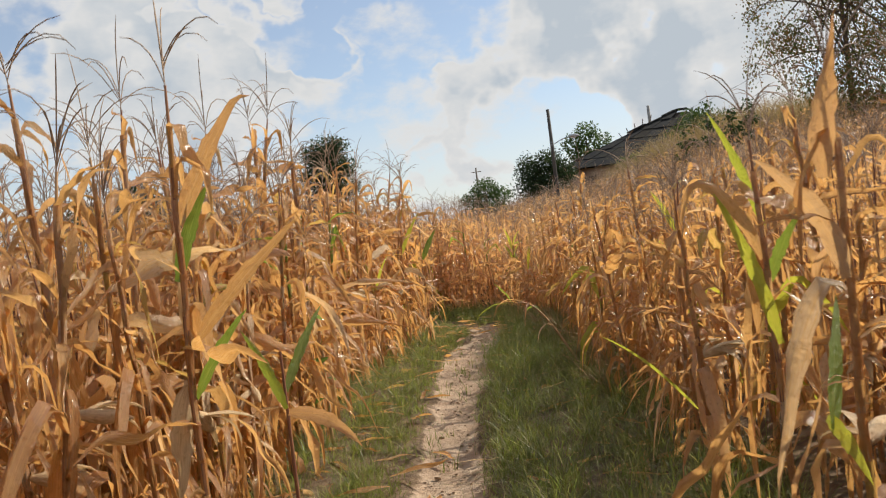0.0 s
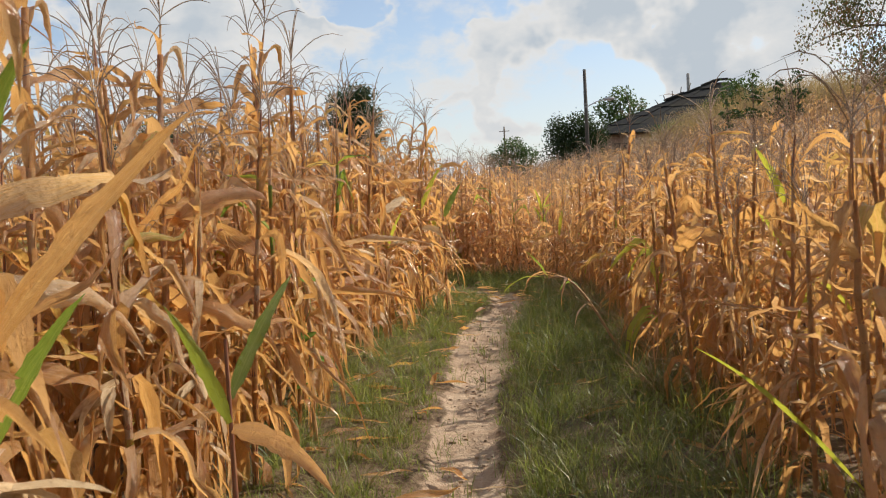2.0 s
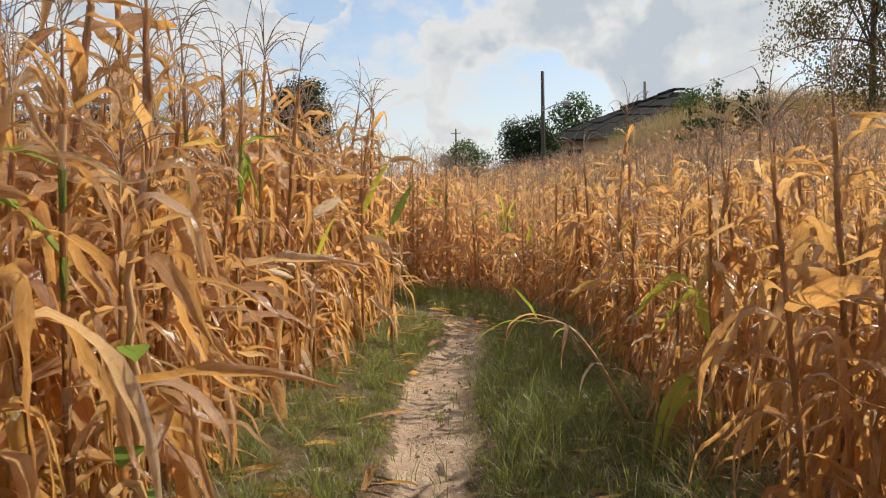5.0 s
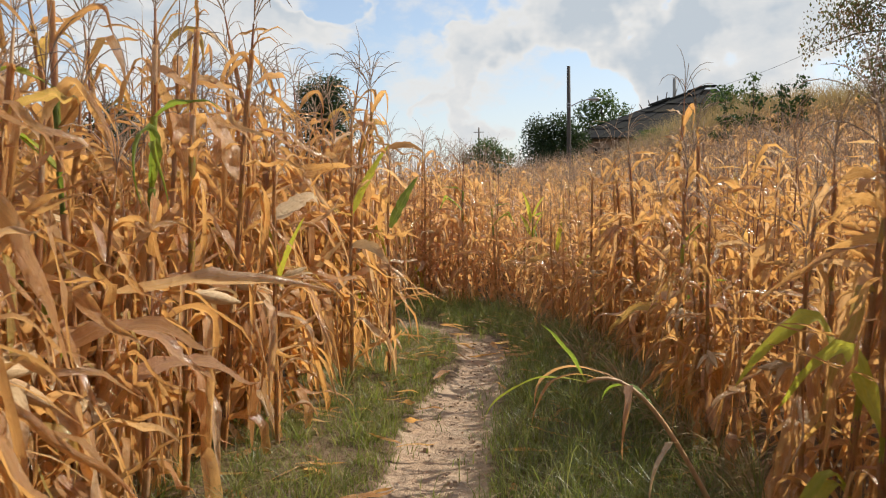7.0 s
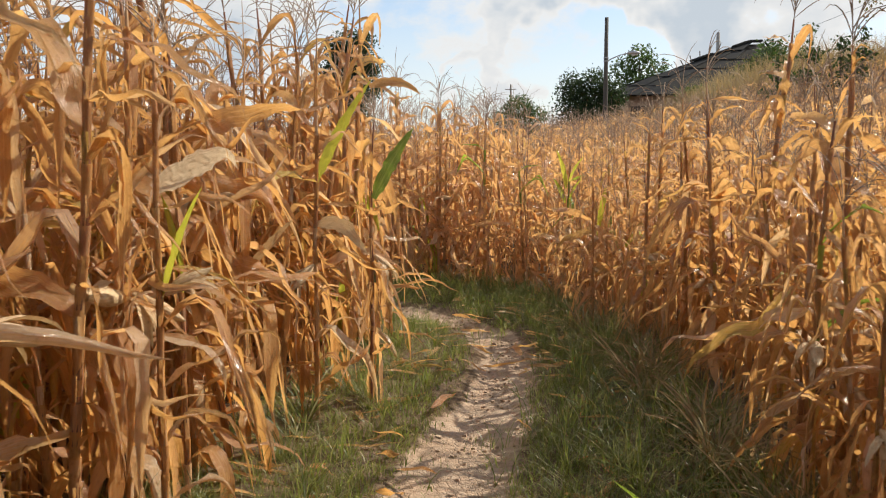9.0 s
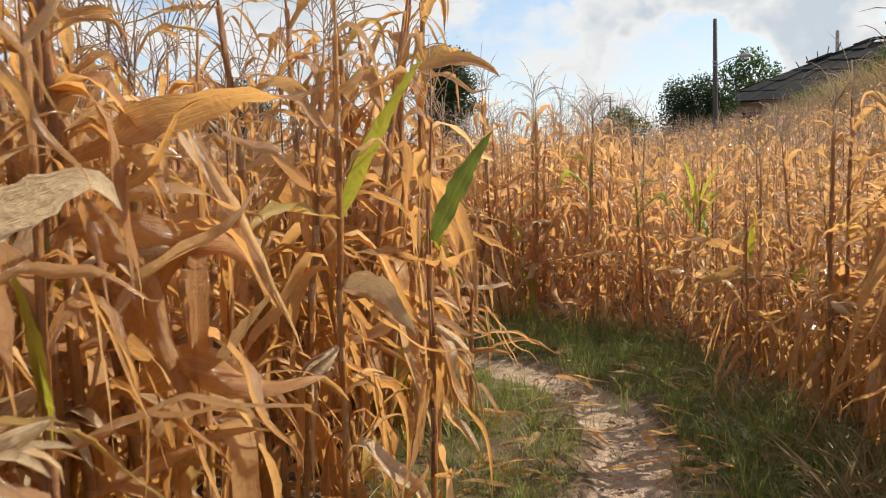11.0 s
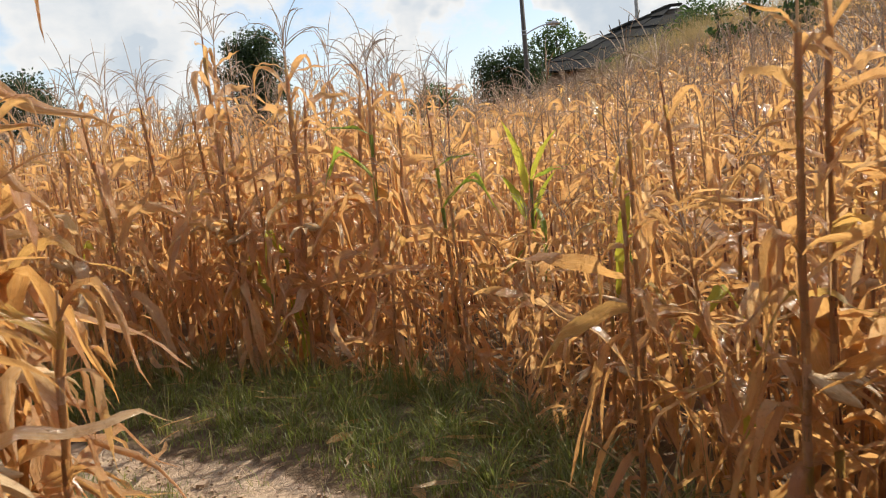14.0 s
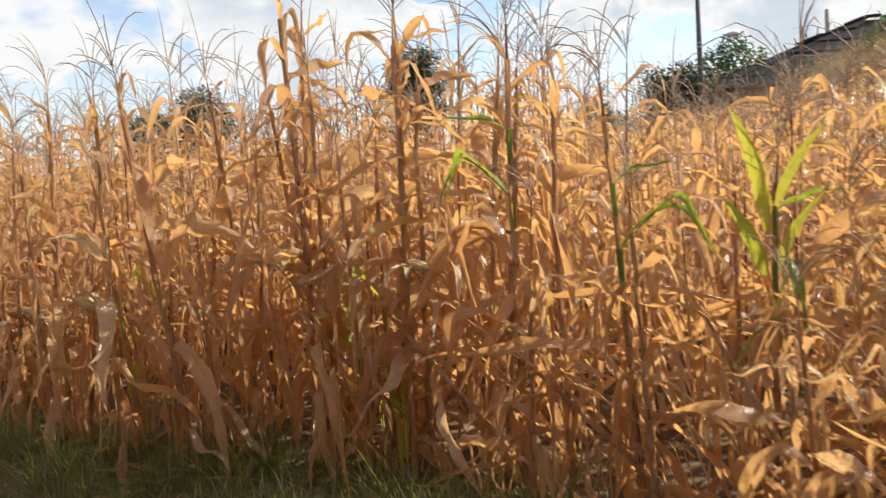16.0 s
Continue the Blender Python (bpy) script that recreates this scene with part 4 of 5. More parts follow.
def blades_at(x, y, h, width, lean, segs=3):
    """Grass blades as arrays: bent tapered strips rooted at x, y."""
    n = len(x)
    z0 = land(x, y)
    a = rng.uniform(0, 2 * np.pi, n)
    s = np.linspace(0, 1, segs + 1)
    reach = (lean * h)[:, None] * s[None] ** 1.8
    up = h[:, None] * (s[None] - 0.35 * np.clip(lean, 0, 1.5)[:, None] * s[None] ** 2.4)
    cx = x[:, None] + np.cos(a)[:, None] * reach
    cy = y[:, None] + np.sin(a)[:, None] * reach
    w = (width[:, None] * np.array([1.0, 0.85, 0.55, 0.06] if segs == 3 else np.linspace(1, 0.06, segs + 1))[None]) * 0.5
    b = a + np.pi / 2 + rng.normal(0, 0.5, n)
    v = np.empty((n, segs + 1, 2, 3))
    for k, sg in enumerate((-1, 1)):
        v[:, :, k, 0] = cx + sg * w * np.cos(b)[:, None]
        v[:, :, k, 1] = cy + sg * w * np.sin(b)[:, None]
        v[:, :, k, 2] = z0[:, None] + up + 0.012
    q = strip_quads(segs + 1, 2)
    Q = (q[None] + (np.arange(n) * (segs + 1) * 2)[:, None, None]).reshape(-1, 4)
    uv = np.broadcast_to(np.stack(np.broadcast_arrays(np.array([0.0, 1.0])[None], s[:, None]), -1), (n, segs + 1, 2, 2))
    return v.reshape(-1, 3), Q, uv.reshape(-1, 2)


def grass():
    n = 360000
    x, y = rng.uniform(-4.2, 2.5, n), rng.uniform(-4.6, 13.0, n)
    lane = inside(x, y, CORRIDOR) | (np.minimum(line_distance(x, y, LEFT_EDGE), line_distance(x, y, RIGHT_EDGE)) < 0.35)
    x, y = x[lane], y[lane]
    n = len(x)
    dp = line_distance(x, y, PATH_LINE)
    de = np.minimum(line_distance(x, y, LEFT_EDGE), line_distance(x, y, RIGHT_EDGE))
    ins = inside(x, y, CORRIDOR)
    patch = np.array([noise.noise((a * 1.7, b * 1.7, 3.3)) for a, b in zip(x, y)])
    tiny = np.array([noise.noise((a * 5.5, b * 5.5, 8.1)) for a, b in zip(x, y)])
    right = step(-0.05, 0.25, x - np.interp(y, [p[1] for p in PATH_LINE][:10], [p[0] for p in PATH_LINE][:10])) * step(10.8, 9.0, y) + step(9.6, 11.2, y) * (x > -4) * step(0.1, 0.6, dp)
    edge = 0.20 + 0.11 * tiny + 0.08 * patch + 0.05 * (1 - right)
    edge = edge - 0.2 * step(9.1, 9.6, y) * step(-0.75, -0.35, x)
    keep = (ins | (de < 0.35)) & (dp > edge) & (rng.random(n) < np.clip(0.88 + 0.7 * patch + 1.4 * tiny - 0.2 * step(9.0, 10.5, y), 0.22, 1.0) * step(-0.02, 0.14, dp - edge + 0.03))
    keep |= ins & (dp <= edge) & (tiny + 0.4 * patch > 0.33) & (rng.random(n) < 0.18)
    x, y, dp, patch, right = x[keep], y[keep], dp[keep], patch[keep], right[keep]
    h = (0.06 + 0.07 * rng.random(len(x)) + 0.06 * np.clip(patch, 0, 1)) * (1 + 0.55 * right) * (0.6 + 0.5 * step(0.2, 0.6, dp)) * np.clip(0.72 + 1.9 * tiny[keep], 0.25, 2.0)
    v, q, u = blades_at(x, y, h * rng.uniform(0.6, 1.7, len(x)), rng.uniform(0.0028, 0.0065, len(x)), rng.uniform(0.2, 1.6, len(x)))
    tagged(new("grass", mesh_of("grass", v, q, [M_GRASS], uv=u)), "short green grass growing along both sides of the path", "grass", kind="stuff")


def tuft_mesh(seed, blades, tall, wide, mat=None):
    r = np.random.default_rng(seed)
    ps = []
    for _ in range(blades):
        a, d = r.uniform(0, 360), r.uniform(0, 0.05)
        ps.append((*blade(tall * r.uniform(0.5, 1.15), wide * r.uniform(0.6, 1.2), (d * math.cos(a), d * math.sin(a), -0.01), a, r.uniform(55, 86), r.uniform(20, 115), segs=7, cols=3, curl=0.6, drift=r.normal(0, 20), twist=r.normal(0, 40)), 0))
    v, q, u, _ = merge(ps)
    return mesh_of("grass_tuft", v, q, [mat or M_WEED], uv=u)


def tufts():
    kinds = []
    for i, (n, tall, wide) in enumerate(((30, 0.40, 0.008), (20, 0.62, 0.011), (34, 0.30, 0.007))):
        kinds.append(tagged(new("grass_tuft", tuft_mesh(60 + i, n, tall, wide)), "tall tuft of green grass at the foot of the corn", "grass tuft", "grass tufts along the corn"))
    spots = []
    while len(spots) < 290:
        t = rng.uniform(0, 1)
        if t < 0.16:
            x = rng.uniform(-0.6, 1.0)
            y = np.interp(-x, [-p[0] for p in RIGHT_EDGE][7:], [p[1] for p in RIGHT_EDGE][7:]) + rng.uniform(-0.6, 0.5)
        elif t < 0.62:
            y = rng.uniform(-1.5, 10.4)
            x = np.interp(y, [p[1] for p in RIGHT_EDGE][:11], [p[0] for p in RIGHT_EDGE][:11]) - rng.uniform(-0.25, 0.38)
        elif t < 0.8:
            x = rng.uniform(-3.6, 0.2)
            y = np.interp(-x, [-p[0] for p in RIGHT_EDGE][10:], [p[1] for p in RIGHT_EDGE][10:]) - rng.uniform(-0.2, 0.75)
        else:
            y = rng.uniform(0.5, 8.4)
            x = np.interp(y, [p[1] for p in LEFT_EDGE][:9], [p[0] for p in LEFT_EDGE][:9]) + rng.uniform(-0.1, 0.25)
        if line_distance(np.array([x]), np.array([y]), PATH_LINE)[0] > 0.36:
            spots.append((x, y))
    for n, (x, y) in enumerate(spots):
        m = Matrix.Translation((x, y, land_at(x, y) + 0.01)) @ Matrix.Rotation(rng.uniform(0, 6.28), 4, "Z") @ Matrix.Scale(rng.uniform(0.45, 0.95), 4)
        if n < 3:
            kinds[n].matrix_basis = m
        else:
            copy_thing(kinds[n % 3], m)
    # long bleached grass hanging over the border on the shady side
    dry = tagged(new("grass_tuft", tuft_mesh(66, 26, 0.66, 0.012, M_STRAW)), "tuft of long dry grass hanging at the foot of the corn", "grass tuft", "dry grass tufts along the corn")
    for n in range(64):
        y = rng.uniform(1.5, 10.6)
        x = np.interp(y, [p[1] for p in RIGHT_EDGE][:11], [p[0] for p in RIGHT_EDGE][:11]) + rng.uniform(-0.12, 0.3)
        m = Matrix.Translation((x, y, land_at(x, y) + 0.01)) @ Matrix.Rotation(rng.uniform(0, 6.28), 4, "Z") @ Matrix.Scale(rng.uniform(0.6, 1.15), 4)
        if n == 0:
            dry.matrix_basis = m
        else:
            copy_thing(dry, m)


def litter():
    """Dead leaf scraps on the ground and crumbs of earth on the path."""
    ps = []
    while len(ps) < 1000:
        x, y = rng.uniform(-3.0, 2.2), rng.uniform(-4.0, 12.6)
        p = (np.array([x]), np.array([y]))
        de = min(line_distance(*p, LEFT_EDGE)[0], line_distance(*p, RIGHT_EDGE)[0])
        if de > 0.9 * rng.random() ** 1.5 + 0.1:
            continue
        ps.append((*blade(rng.uniform(0.12, 0.42), rng.uniform(0.02, 0.06), (x, y, land_at(x, y) + 0.03 + 0.03 * rng.random()), rng.uniform(0, 360), rng.uniform(-5, 12), rng.uniform(-10, 12), segs=7, cols=3, curl=rng.uniform(0.3, 1.2), twist=rng.normal(0, 70), crumple=(14, 6, 25), phase=rng.uniform(0, 6)), 0))
    v, q, u, _ = merge(ps)
    tagged(new("leaf_litter", mesh_of("leaf_litter", v, q, [M_DRY], uv=u)), "curled dead corn leaves lying on the grass", "leaf litter", kind="stuff")
    ps = []
    cube = np.array([[a, b, c] for a in (-1, 1) for b in (-1, 1) for c in (-1, 1)], float)
    cq = np.array([[0, 1, 3, 2], [4, 6, 7, 5], [0, 4, 5, 1], [2, 3, 7, 6], [0, 2, 6, 4], [1, 5, 7, 3]])
    for _ in range(900):
        k = rng.random()
        i = int(k * (len(PATH_LINE) - 4)) + 1
        f = rng.random()
        (ax, ay), (bx, by) = PATH_LINE[i], PATH_LINE[i + 1]
        x, y = ax + f * (bx - ax) + rng.normal(0, 0.17), ay + f * (by - ay) + rng.normal(0, 0.1)
        s = rng.uniform(0.003, 0.011) * (2.0 if rng.random() < 0.06 else 1.0)
        ps.append((cube * s * rng.uniform(0.6, 1.3, (8, 3)) * np.array([1, 1, 0.65]) + np.array([x, y, land_at(x, y) - 0.04 + s * 0.4]), cq, np.zeros((8, 2)), 0))
    v, q, u, _ = merge(ps)
    tagged(new("clods", mesh_of("clods", v, q, [M_CLOD], smooth=False)), "small dry crumbs of earth on the path", "clods", kind="stuff")


grass()
tufts()
litter()

# ---------------------------------------------------------------- trees, pole and house beyond the field


def crown_mesh(name, lobes, count, leaf, mat, r, droop=0.0, shell=0.45):
    """Many small folded leaves in clumps that fill the lobes (centre, radii)."""
    vol = np.array([a * b * c for _, (a, b, c) in lobes])
    pick = r.choice(len(lobes), count, p=vol / vol.sum())
    cen = np.array([c for c, _ in lobes])[pick]
    rad = np.array([s for _, s in lobes])[pick]
    nclump = max(30, count // 16)
    d = r.normal(0, 1, (nclump, 3))
    d /= np.linalg.norm(d, axis=1)[:, None]
    d *= (shell + (1 - shell) * r.random(nclump))[:, None]
    which = r.integers(0, nclump, count)
    p = cen + rad * (d[which] + r.normal(0, 0.11, (count, 3)))
    ax = r.normal(0, 1, (count, 3))
    ax[:, 2] -= droop * 2
    ax /= np.linalg.norm(ax, axis=1)[:, None]
    sd = np.cross(ax, r.normal(0, 1, (count, 3)))
    sd /= np.linalg.norm(sd, axis=1)[:, None]
    ln = leaf * r.uniform(0.6, 1.3, count)[:, None]
    v = np.stack([p, p + ax * ln * 0.5 + sd * ln * 0.28, p + ax * ln, p + ax * ln * 0.5 - sd * ln * 0.28], 1)
    q = np.arange(count * 4).reshape(-1, 4)
    uv = np.tile(np.array([[0.5, 0], [1, 0.5], [0.5, 1], [0, 0.5]]), (count, 1))
    return mesh_of(name, v.reshape(-1, 3), q, [mat], uv=uv, smooth=False)


def tree(name, x, y, label, lobes, count, leaf, mat, seed, trunk=0.2, droop=0.0, shell=0.45, category="tree"):
    """A tapered trunk, limbs to each lobe, and a crown of small leaves. Lobes are given above the tree's foot."""
    r = np.random.default_rng(seed)
    root = thing(name, Matrix.Translation((x, y, land_at(x, y) - 0.05)), label, category)
    top = max(c[2] for c, _ in lobes)
    h = np.linspace(0, 1, 9)
    line = np.stack([0.25 * trunk * np.sin(4 * h), 0.3 * trunk * np.cos(3 * h) * h, h * top], -1)
    v, q, u = tube(line, trunk * np.interp(h, [0, 0.08, 1], [1.35, 1.0, 0.25]), 9)
    hang("trunk", mesh_of("trunk", v, q, [M_BARK], uv=u), root)
    for c, s in lobes:
        for _ in range(2):
            z0 = top * r.uniform(0.35, 0.75)
            a = np.array([np.interp(z0, line[:, 2], line[:, 0]), np.interp(z0, line[:, 2], line[:, 1]), z0])
            b = np.array(c) + np.array(s) * r.uniform(-0.5, 0.5, 3)
            t = np.linspace(0, 1, 6)[:, None]
            pts = a + (b - a) * t + np.array([0, 0, 0.12 * np.linalg.norm(b - a)]) * np.sin(t * np.pi)
            v, q, u = tube(pts, trunk * np.linspace(0.38, 0.07, 6), 6)
            hang("limb", mesh_of("limb", v, q, [M_BARK], uv=u), root)
    hang("crown", crown_mesh("crown", lobes, count, leaf, mat, r, droop, shell), root)
    return root


def trees():
    tree("tree", -25.9, 95.5, "tall dark evergreen tree with a rounded crown", [((0.2, 0, 13.0), (3.0, 3.0, 3.6)), ((1.4, 0, 15.0), (1.9, 2.0, 1.5)), ((-1.4, 0, 14.3), (2.0, 2.0, 1.6)), ((2.3, 0, 12.2), (1.9, 2.0, 1.7)), ((-2.6, 0, 11.6), (1.8, 1.8, 1.4)), ((0.2, 0, 9.6), (3.6, 3.0, 2.4)), ((2.9, 0, 9.6), (1.6, 1.6, 1.1)), ((-0.6, 0, 6.8), (3.8, 3.0, 2.2))], 22000, 0.30, M_LEAF_DARK, 1, 0.34, shell=0.15)
    tree("tree", -45.5, 84.0, "dark distant tree behind the corn", [((0, 0, 10.0), (3.0, 3.0, 2.6)), ((1.8, 0, 8.4), (2.4, 2.4, 2.0)), ((-2.2, 0, 8.0), (2.6, 2.6, 2.2))], 8000, 0.32, M_LEAF_DARK, 2, 0.3)
    tree("tree", -54.0, 88.0, "dark distant tree behind the corn", [((0, 0, 8.6), (3.4, 3.0, 2.6)), ((2.6, 0, 7.4), (2.4, 2.4, 2.0))], 7000, 0.32, M_LEAF_DARK, 9, 0.3)
    tree("tree", -4.5, 72.0, "small feathery green tree on the hill", [((0, 0, 4.6), (1.5, 1.5, 1.2)), ((-1.4, 0, 3.8), (1.3, 1.2, 0.9)), ((1.4, 0, 4.0), (1.2, 1.2, 0.9)), ((0, 0, 2.6), (2.3, 2, 1.3))], 7000, 0.20, M_LEAF_MID, 3, 0.14, droop=0.3)
    tree("tree", 0.9, 56.0, "dense dark green tree beside the lamp pole", [((-0.9, 0, 3.4), (1.1, 1.1, 1.3)), ((0.6, 0, 3.8), (1.3, 1.2, 1.1)), ((1.6, 0, 3.0), (1.1, 1.1, 1.1)), ((0, 0, 2.0), (2.1, 1.8, 1.5))], 12000, 0.17, M_LEAF_DARK, 4, 0.16, shell=0.3)
    tree("tree", 5.2, 70.0, "light green tree behind the lamp pole", [((0, 0, 5.6), (1.3, 1.3, 0.9)), ((-1.3, 0, 4.8), (1.2, 1.2, 0.9)), ((1.2, 0, 4.6), (1.2, 1.2, 0.9)), ((0, 0, 3.4), (2, 2, 1.3))], 3200, 0.26, M_LEAF_MID, 5, 0.16)
    lobes = [((-2.8, -0.5, 5.2), (1.9, 1.8, 1.7)), ((-3.4, 0.4, 8.4), (1.5, 1.5, 1.4)), ((-1.6, 0, 10.4), (1.9, 1.9, 1.5)), ((1.4, 0, 11.4), (2.6, 2.4, 2.0)), ((0.4, 0, 7.6), (2.6, 2.4, 2.2)),
             ((3.4, 0, 8.6), (2.4, 2.2, 2.4)), ((1.8, 0, 4.8), (2.9, 2.6, 2.0)), ((-1.0, -0.6, 3.0), (2.6, 2.0, 1.5)), ((2.6, -1.0, 2.4), (2.8, 1.8, 1.6)), ((0.2, -1.2, 1.6), (2.6, 1.6, 1.3)), ((5.4, 0, 6.0), (2.2, 2.0, 2.4)), ((-4.3, 0, 6.9), (0.8, 0.8, 0.8)), ((-4.6, 0, 4.2), (0.6, 0.6, 1.2))]
    tree("tree", 16.8, 38.6, "large tree with sparse browning leaves", lobes, 34000, 0.155, M_LEAF_RUST, 6, 0.17, droop=0.8, shell=0.25)
    for i, (x, y, h) in enumerate(((8.0, 35.5, 2.9), (9.2, 36.0, 3.6), (9.9, 34.4, 3.0), (11.2, 36.2, 3.2))):
        tree("sapling", x, y, "slender green sapling with feathery leaves in the corn", [((0, 0, h * 0.95), (0.35, 0.35, 0.4)), ((0.1, 0, h * 0.72), (0.55, 0.5, 0.3)), ((-0.1, 0, h * 0.5), (0.6, 0.5, 0.3))], 420, 0.16, M_LEAF_MID, 20 + i, 0.04, droop=0.5)
    tree("shrub", 12.6, 55.6, "overgrown green shrub against the ruined house", [((0, 0, 2.4), (1.9, 1.2, 1.3)), ((1.8, 0, 2.0), (1.5, 1.2, 1.1)), ((-1.5, 0, 1.7), (1.2, 1.0, 0.9))], 4200, 0.2, M_LEAF_MID, 30, 0.08, category="shrub")
    tree("shrub", 7.8, 55.0, "low green shrub against the ruined house", [((0, 0, 1.5), (1.5, 1.0, 0.9)), ((1.3, 0, 1.2), (1.0, 0.9, 0.8))], 1800, 0.2, M_LEAF_MID, 31, 0.06, category="shrub")


def lamp_pole():
    x, y = 1.834, 45.44
    z = land_at(x, y)
    root = thing("street_lamp", Matrix.Translation((x, y, z)), "tall dark pole with a curved street lamp arm", "street lamp")
    top = 9.02 - z
    v, q, u = tube([(0, 0, -0.3), (0, 0, top * 0.5), (0, 0, top - 0.01), (0, 0, top)], [0.135, 0.115, 0.095, 0.02], 12)
    hang("pole", mesh_of("pole", v, q, [M_POLE], uv=u), root)
    za = 6.85 - z
    s = np.linspace(0, 1, 9)
    v, q, u = tube(np.stack([0.1 + 1.0 * s, 0 * s, za + 0.34 * np.sin(s * 1.5)], -1), np.full(9, 0.03), 8)
    hang("arm", mesh_of("arm", v, q, [M_STEEL], uv=u), root)
    v, q, u = tube([(1.05, 0, za + 0.34), (1.12, 0, za + 0.36), (1.35, 0, za + 0.38), (1.6, 0, za + 0.36), (1.68, 0, za + 0.34)], [0.03, 0.085, 0.11, 0.09, 0.02], 10)
    head_ob = hang("lamp_head", mesh_of("lamp_head", v, q, [M_STEEL], uv=u), root)
    v, q, u = tube([(1.2, 0, za + 0.3), (1.38, 0, za + 0.27), (1.56, 0, za + 0.3)], [0.02, 0.07, 0.02], 8)
    hang("lens", mesh_of("lens", v, q, [M_LENS], uv=u), head_ob, "cloudy glass lens")
    for zz in (za - 0.05, za + 0.12):
        v, q, u = tube([(0, 0, zz), (0, 0, zz + 0.05)], [0.135, 0.135], 12)
        hang("clamp", mesh_of("clamp", v, q, [M_STEEL], uv=u), root)
    x, y = -8.47, 111.0
    z = land_at(x, y)
    root = thing("pole", Matrix.Translation((x, y, z)), "thin distant utility pole behind a tree", "pole")
    v, q, u = tube([(0, 0, -0.3), (0, 0, 6), (0, 0, 12.2 - z), (0, 0, 12.25 - z)], [0.16, 0.14, 0.11, 0.02], 8)
    hang("shaft", mesh_of("shaft", v, q, [M_TIMBER], uv=u), root)
    v, q, u = tube([(-0.7, 0, 11.6 - z), (0.7, 0, 11.6 - z)], [0.05, 0.05], 6)
    hang("crossbar", mesh_of("crossbar", v, q, [M_TIMBER], uv=u), root)


def house():
    """A ruined low house with a broken grey hipped roof of sheets."""
    x0, x1, yf, yb, eave = 2.0, 17.2, 57.6, 68.4, 6.15
    base = min(land_at(x0, yf), land_at(x1, yf)) - 0.4
    root = thing("house", Matrix.Translation((x0, yf, base)), "ruined house with a sagging grey sheet roof and pink plaster", "house")
    W, D, H = x1 - x0, yb - yf, eave - base
    t = 0.35
    for cx, cy, sx, sy in ((W / 2, 0.6 + t / 2, W - 1.2, t), (W / 2, D - 0.6 - t / 2, W - 1.2, t), (0.6 + t / 2, D / 2, t, D - 1.2 - 2 * t), (W - 0.6 - t / 2, D / 2, t, D - 1.2 - 2 * t)):
        part("wall", box_bm((sx, sy, H), (cx, cy, H / 2), 0.03), M_PLASTER, root)
    # solid dark panels on the uncut wall, the shade of openings put in their colour
    for wx in (2.4, 4.6, 8.2, 11.4):
        w = part("window", box_bm((1.0, 0.08, 1.3), (wx, 0.57, H - 1.35), 0.01), M_DIM, root, "dark panel for the shade in an empty window")
        for dx in (-0.54, 0.54):
            part("frame", box_bm((0.09, 0.12, 1.46), (wx + dx, 0.55, H - 1.35), 0.01), M_TIMBER, w)
    part("soffit", box_bm((W - 0.4, D - 0.4, 0.12), (W / 2, D / 2, H + 0.04), 0.0), M_TIMBER, root)
    # roof: ridge from rx0 to rx1
    rx0, rx1, rz, ry = 10.1, 11.0, 3.9, D / 2
    corners = [Vector((0, 0, H)), Vector((W, 0, H)), Vector((W, D, H)), Vector((0, D, H)), Vector((rx0, ry, H + rz)), Vector((rx1, ry, H + rz))]
    bm = bmesh.new()
    vs = [bm.verts.new(c - Vector((0, 0, 0.12))) for c in corners]
    for f in ((0, 1, 5, 4), (1, 2, 5), (2, 3, 4, 5), (3, 0, 4)):
        bm.faces.new([vs[i] for i in f])
    bmesh.ops.solidify(bm, geom=bm.faces[:], thickness=0.08)
    roof = part("roof", bm, M_TIMBER, root, "sagging hipped roof of weathered grey sheets")
    r = random.Random(4)

    def sheets(o, eu, ev, width, slope, left, right):
        """Sheets in courses over one slope; left and right give its edges by height."""
        rows = 6
        nrm = eu.cross(ev).normalized()
        for j in range(rows):
            v0, v1 = slope * j / rows, slope * (j + 1) / rows
            a, b = left(v0 / slope), right(v0 / slope)
            a2, b2 = left(v1 / slope), right(v1 / slope)
            n = max(1, round((b - a) / 1.05))
            for i in range(n):
                if r.random() < 0.05:
                    continue
                f0, f1 = i / n, (i + 1) / n
                lift = 0.03 + 0.02 * r.random() + (0.12 if r.random() < 0.06 else 0.0) + 0.01 * j
                sag = -0.12 * math.sin(math.pi * (j + 0.5) / rows) * math.sin(math.pi * (i + 0.5) / n)
                bm = bmesh.new()
                pts = [(a + f0 * (b - a) + 0.01, v0 - 0.14), (a + f1 * (b - a) - 0.01, v0 - 0.14), (a2 + f1 * (b2 - a2) - 0.01, v1), (a2 + f0 * (b2 - a2) + 0.01, v1)]
                tl = r.uniform(-0.015, 0.015)
                lo = [bm.verts.new(o + eu * p + ev * w + nrm * (lift + sag + (0.03 if k < 2 else 0.0) + (tl if k in (0, 3) else -tl))) for k, (p, w) in enumerate(pts)]
                hi = [bm.verts.new(p.co + nrm * 0.035) for p in lo]
                bm.faces.new(lo[::-1])
                bm.faces.new(hi)
                for k in range(4):
                    bm.faces.new((lo[k], lo[(k + 1) % 4], hi[(k + 1) % 4], hi[k]))
                part("roof_sheet", bm, M_SLATE, roof)

    front = (corners[4] - Vector((rx0, 0, H)))
    sheets(Vector((0, 0, H)), Vector((1, 0, 0)), front.normalized(), W, front.length, lambda f: rx0 * f, lambda f: W + (rx1 - W) * f)
    side = (Vector((rx0, ry, H + rz)) - Vector((0, ry, H)))
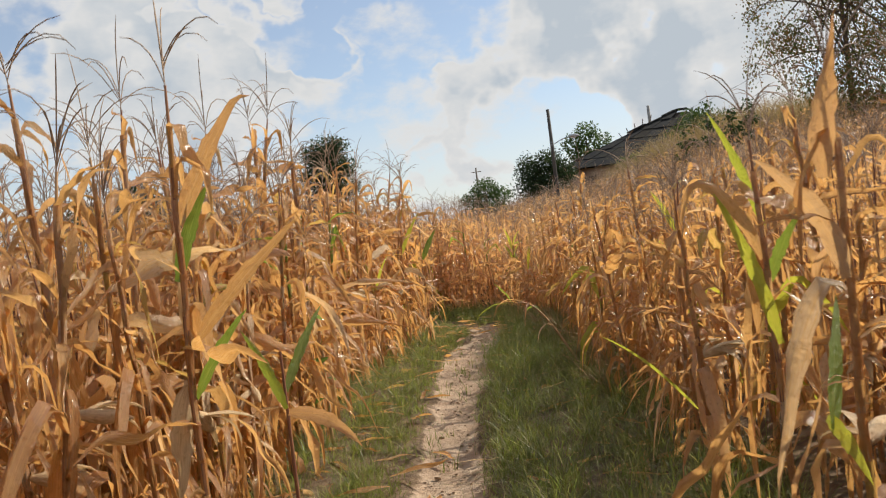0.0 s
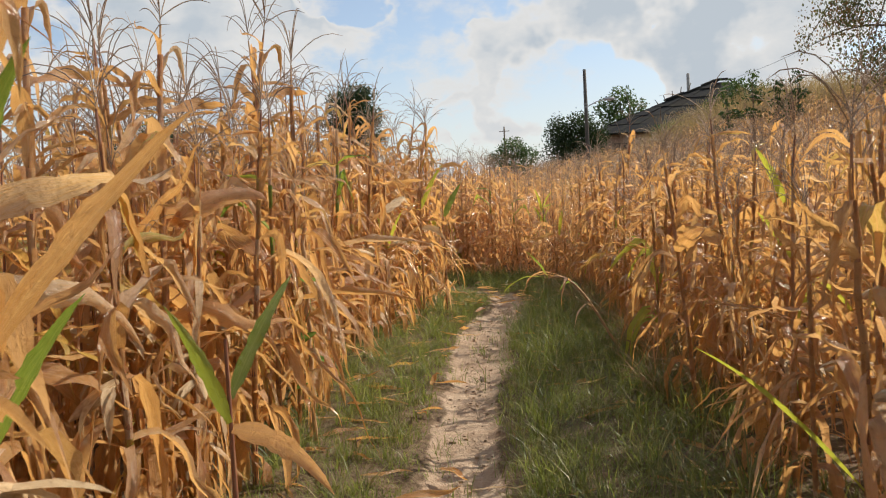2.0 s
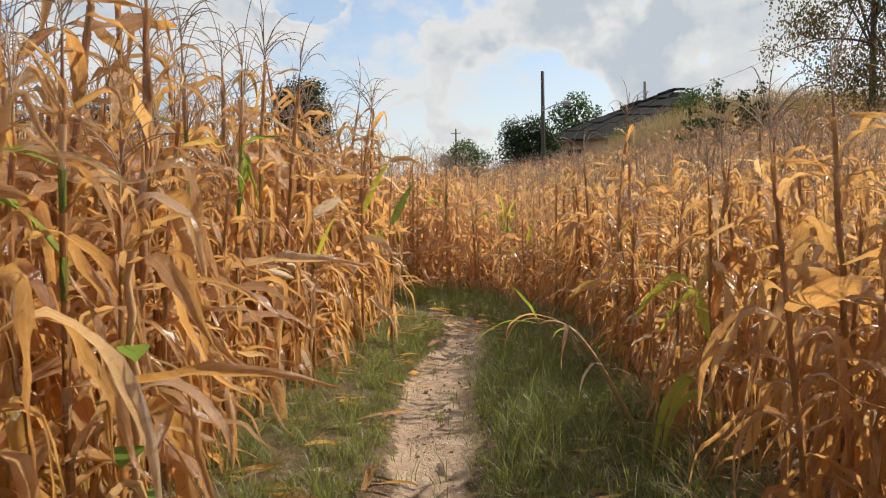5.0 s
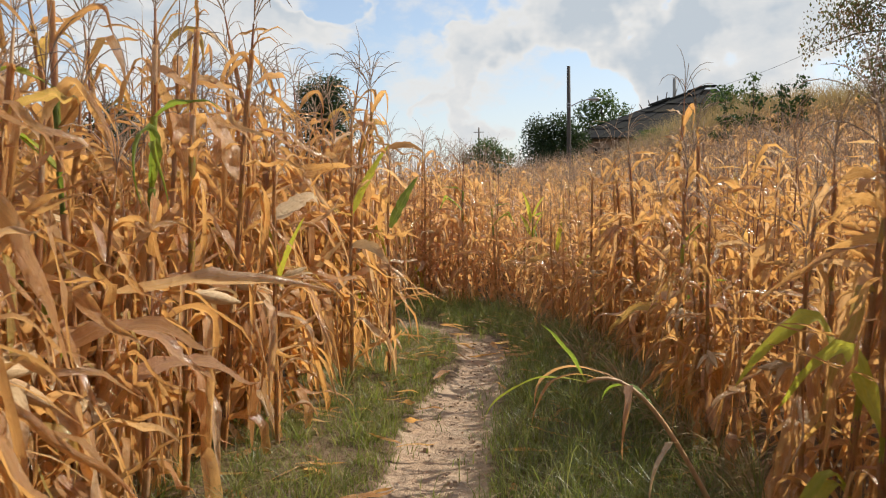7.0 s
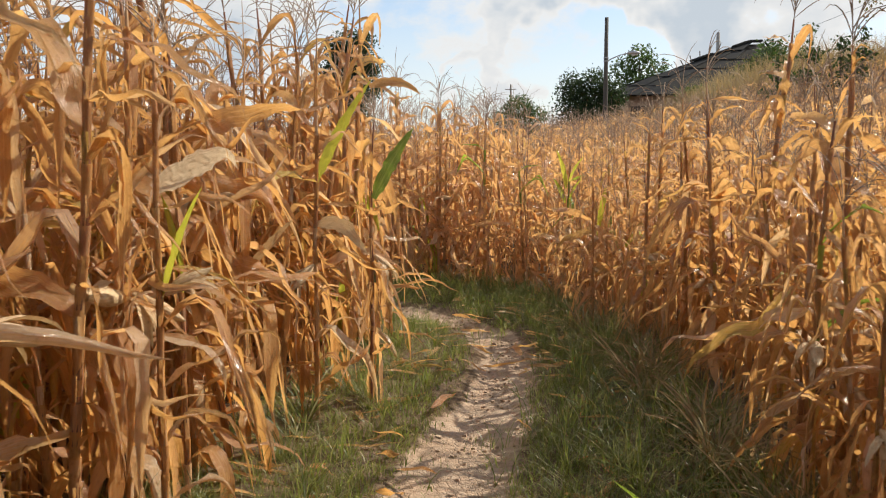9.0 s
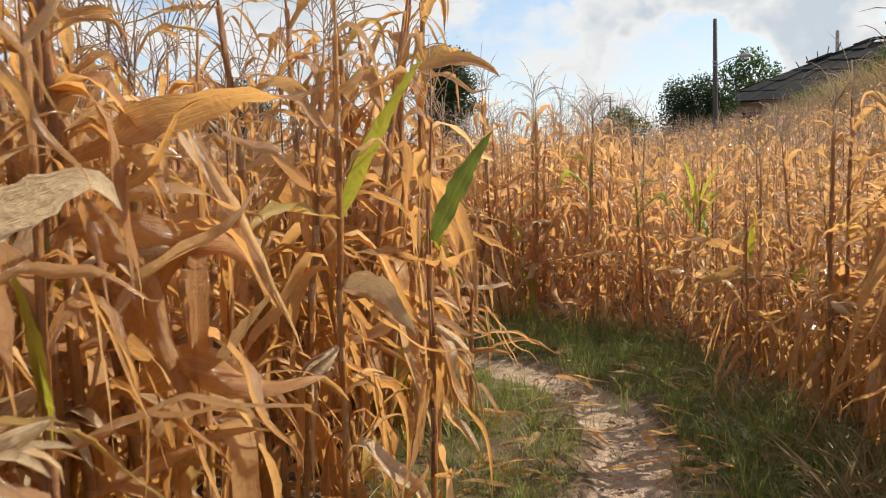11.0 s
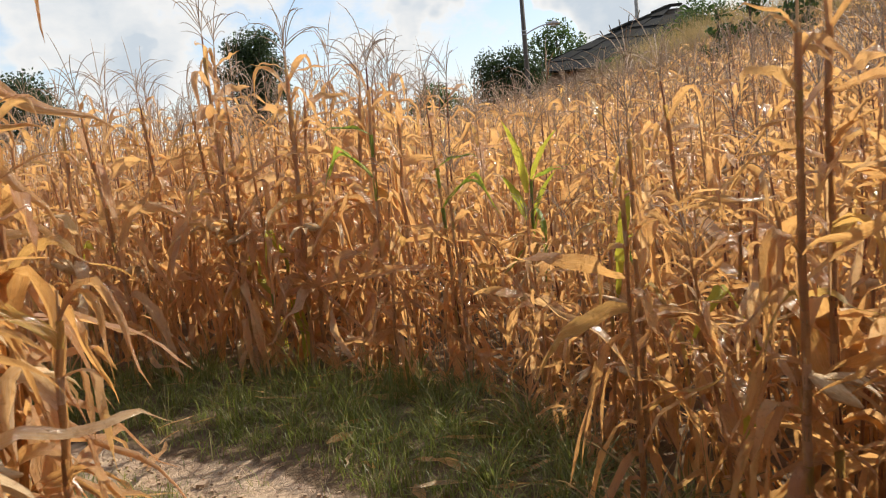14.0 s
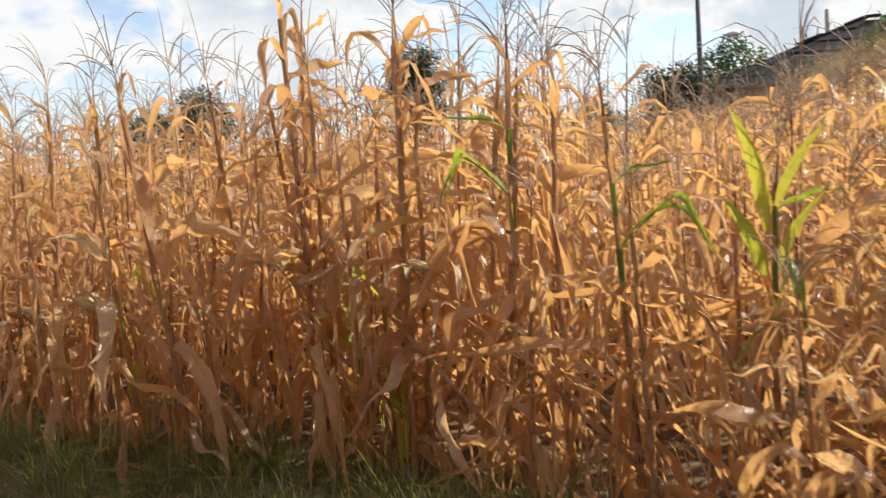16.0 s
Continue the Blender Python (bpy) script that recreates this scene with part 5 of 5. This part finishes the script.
    sheets(Vector((0, D, H)), Vector((0, -1, 0)), side.normalized(), D, side.length, lambda f: ry * f, lambda f: D - ry * f)
    side = (Vector((rx1, ry, H + rz)) - Vector((W, ry, H)))
    sheets(Vector((W, 0, H)), Vector((0, 1, 0)), side.normalized(), D, side.length, lambda f: ry * f, lambda f: D - ry * f)
    # raised ridge pieces and battens laid bare
    for a, b, up in ((6.0, 7.4, 0.16), (7.6, 8.8, 0.06), (9.0, 10.0, 0.12), (10.1, 11.0, 0.10)):
        h0 = rz * min(a / rx0, 1.0)
        h1 = rz * min(b / rx0, 1.0)
        y0, y1 = ry * min(a / rx0, 1.0), ry * min(b / rx0, 1.0)
        p, q = Vector((a, y0, H + h0 + up)), Vector((b, y1, H + h1 + up))
        m = (q - p).to_track_quat("X", "Z").to_matrix().to_4x4()
        part("ridge_cap", box_bm(((q - p).length, 0.5, 0.14), (p + q) / 2, 0.03, m), M_SLATE, roof)
    for k in range(5):
        f = (5.4 + 0.6 * k) / rx0
        a = Vector((5.4 + 0.6 * k, ry * f, H + rz * f + 0.12))
        part("batten", box_bm((0.06, 0.06, 0.7 + 0.15 * k), a, 0.01, Matrix.Rotation(radians(-30 + 13 * k), 4, "Y")), M_TIMBER, roof)
    v, q, u = tube([(7.9, ry - 0.9, H + 2.4), (7.9, ry - 0.9, H + 4.5), (7.9, ry - 0.9, H + 4.55)], [0.13, 0.12, 0.04], 10)
    hang("chimney_pipe", mesh_of("chimney_pipe", v, q, [M_CONCRETE], uv=u), root, "dark chimney pipe")
    s = np.linspace(0, 1, 14)
    a, b = np.array([12.6, 62.8, base + H + rz - 0.1]), np.array([17.2, 40.5, 10.8])
    line = a + (b - a) * s[:, None] - np.array([0, 0, 1.0]) * (0.5 * np.sin(np.pi * s))[:, None]
    v, q, u = tube(line, np.full(14, 0.014), 5)
    tagged(new("cable", mesh_of("cable", v, q, [M_STEEL], uv=u)), "thin overhead cable from the house to the tree", "cable")


def weeds():
    """Dry weeds along the top of the field, before the house."""
    n = 18000
    x, y = rng.uniform(0.5, 22.0, n), rng.uniform(46.0, 57.2, n)
    v, q, u = blades_at(x, y, (0.85 + 1.4 * step(2.0, 9.5, x)) * rng.uniform(0.6, 1.5, n), rng.uniform(0.015, 0.04, n), rng.uniform(0.1, 0.7, n))
    tagged(new("dry_weeds", mesh_of("dry_weeds", v, q, [M_STRAW], uv=u)), "tall dry olive-grey weeds below the house", "weeds", kind="stuff")


trees()
weeds()
lamp_pole()
house()
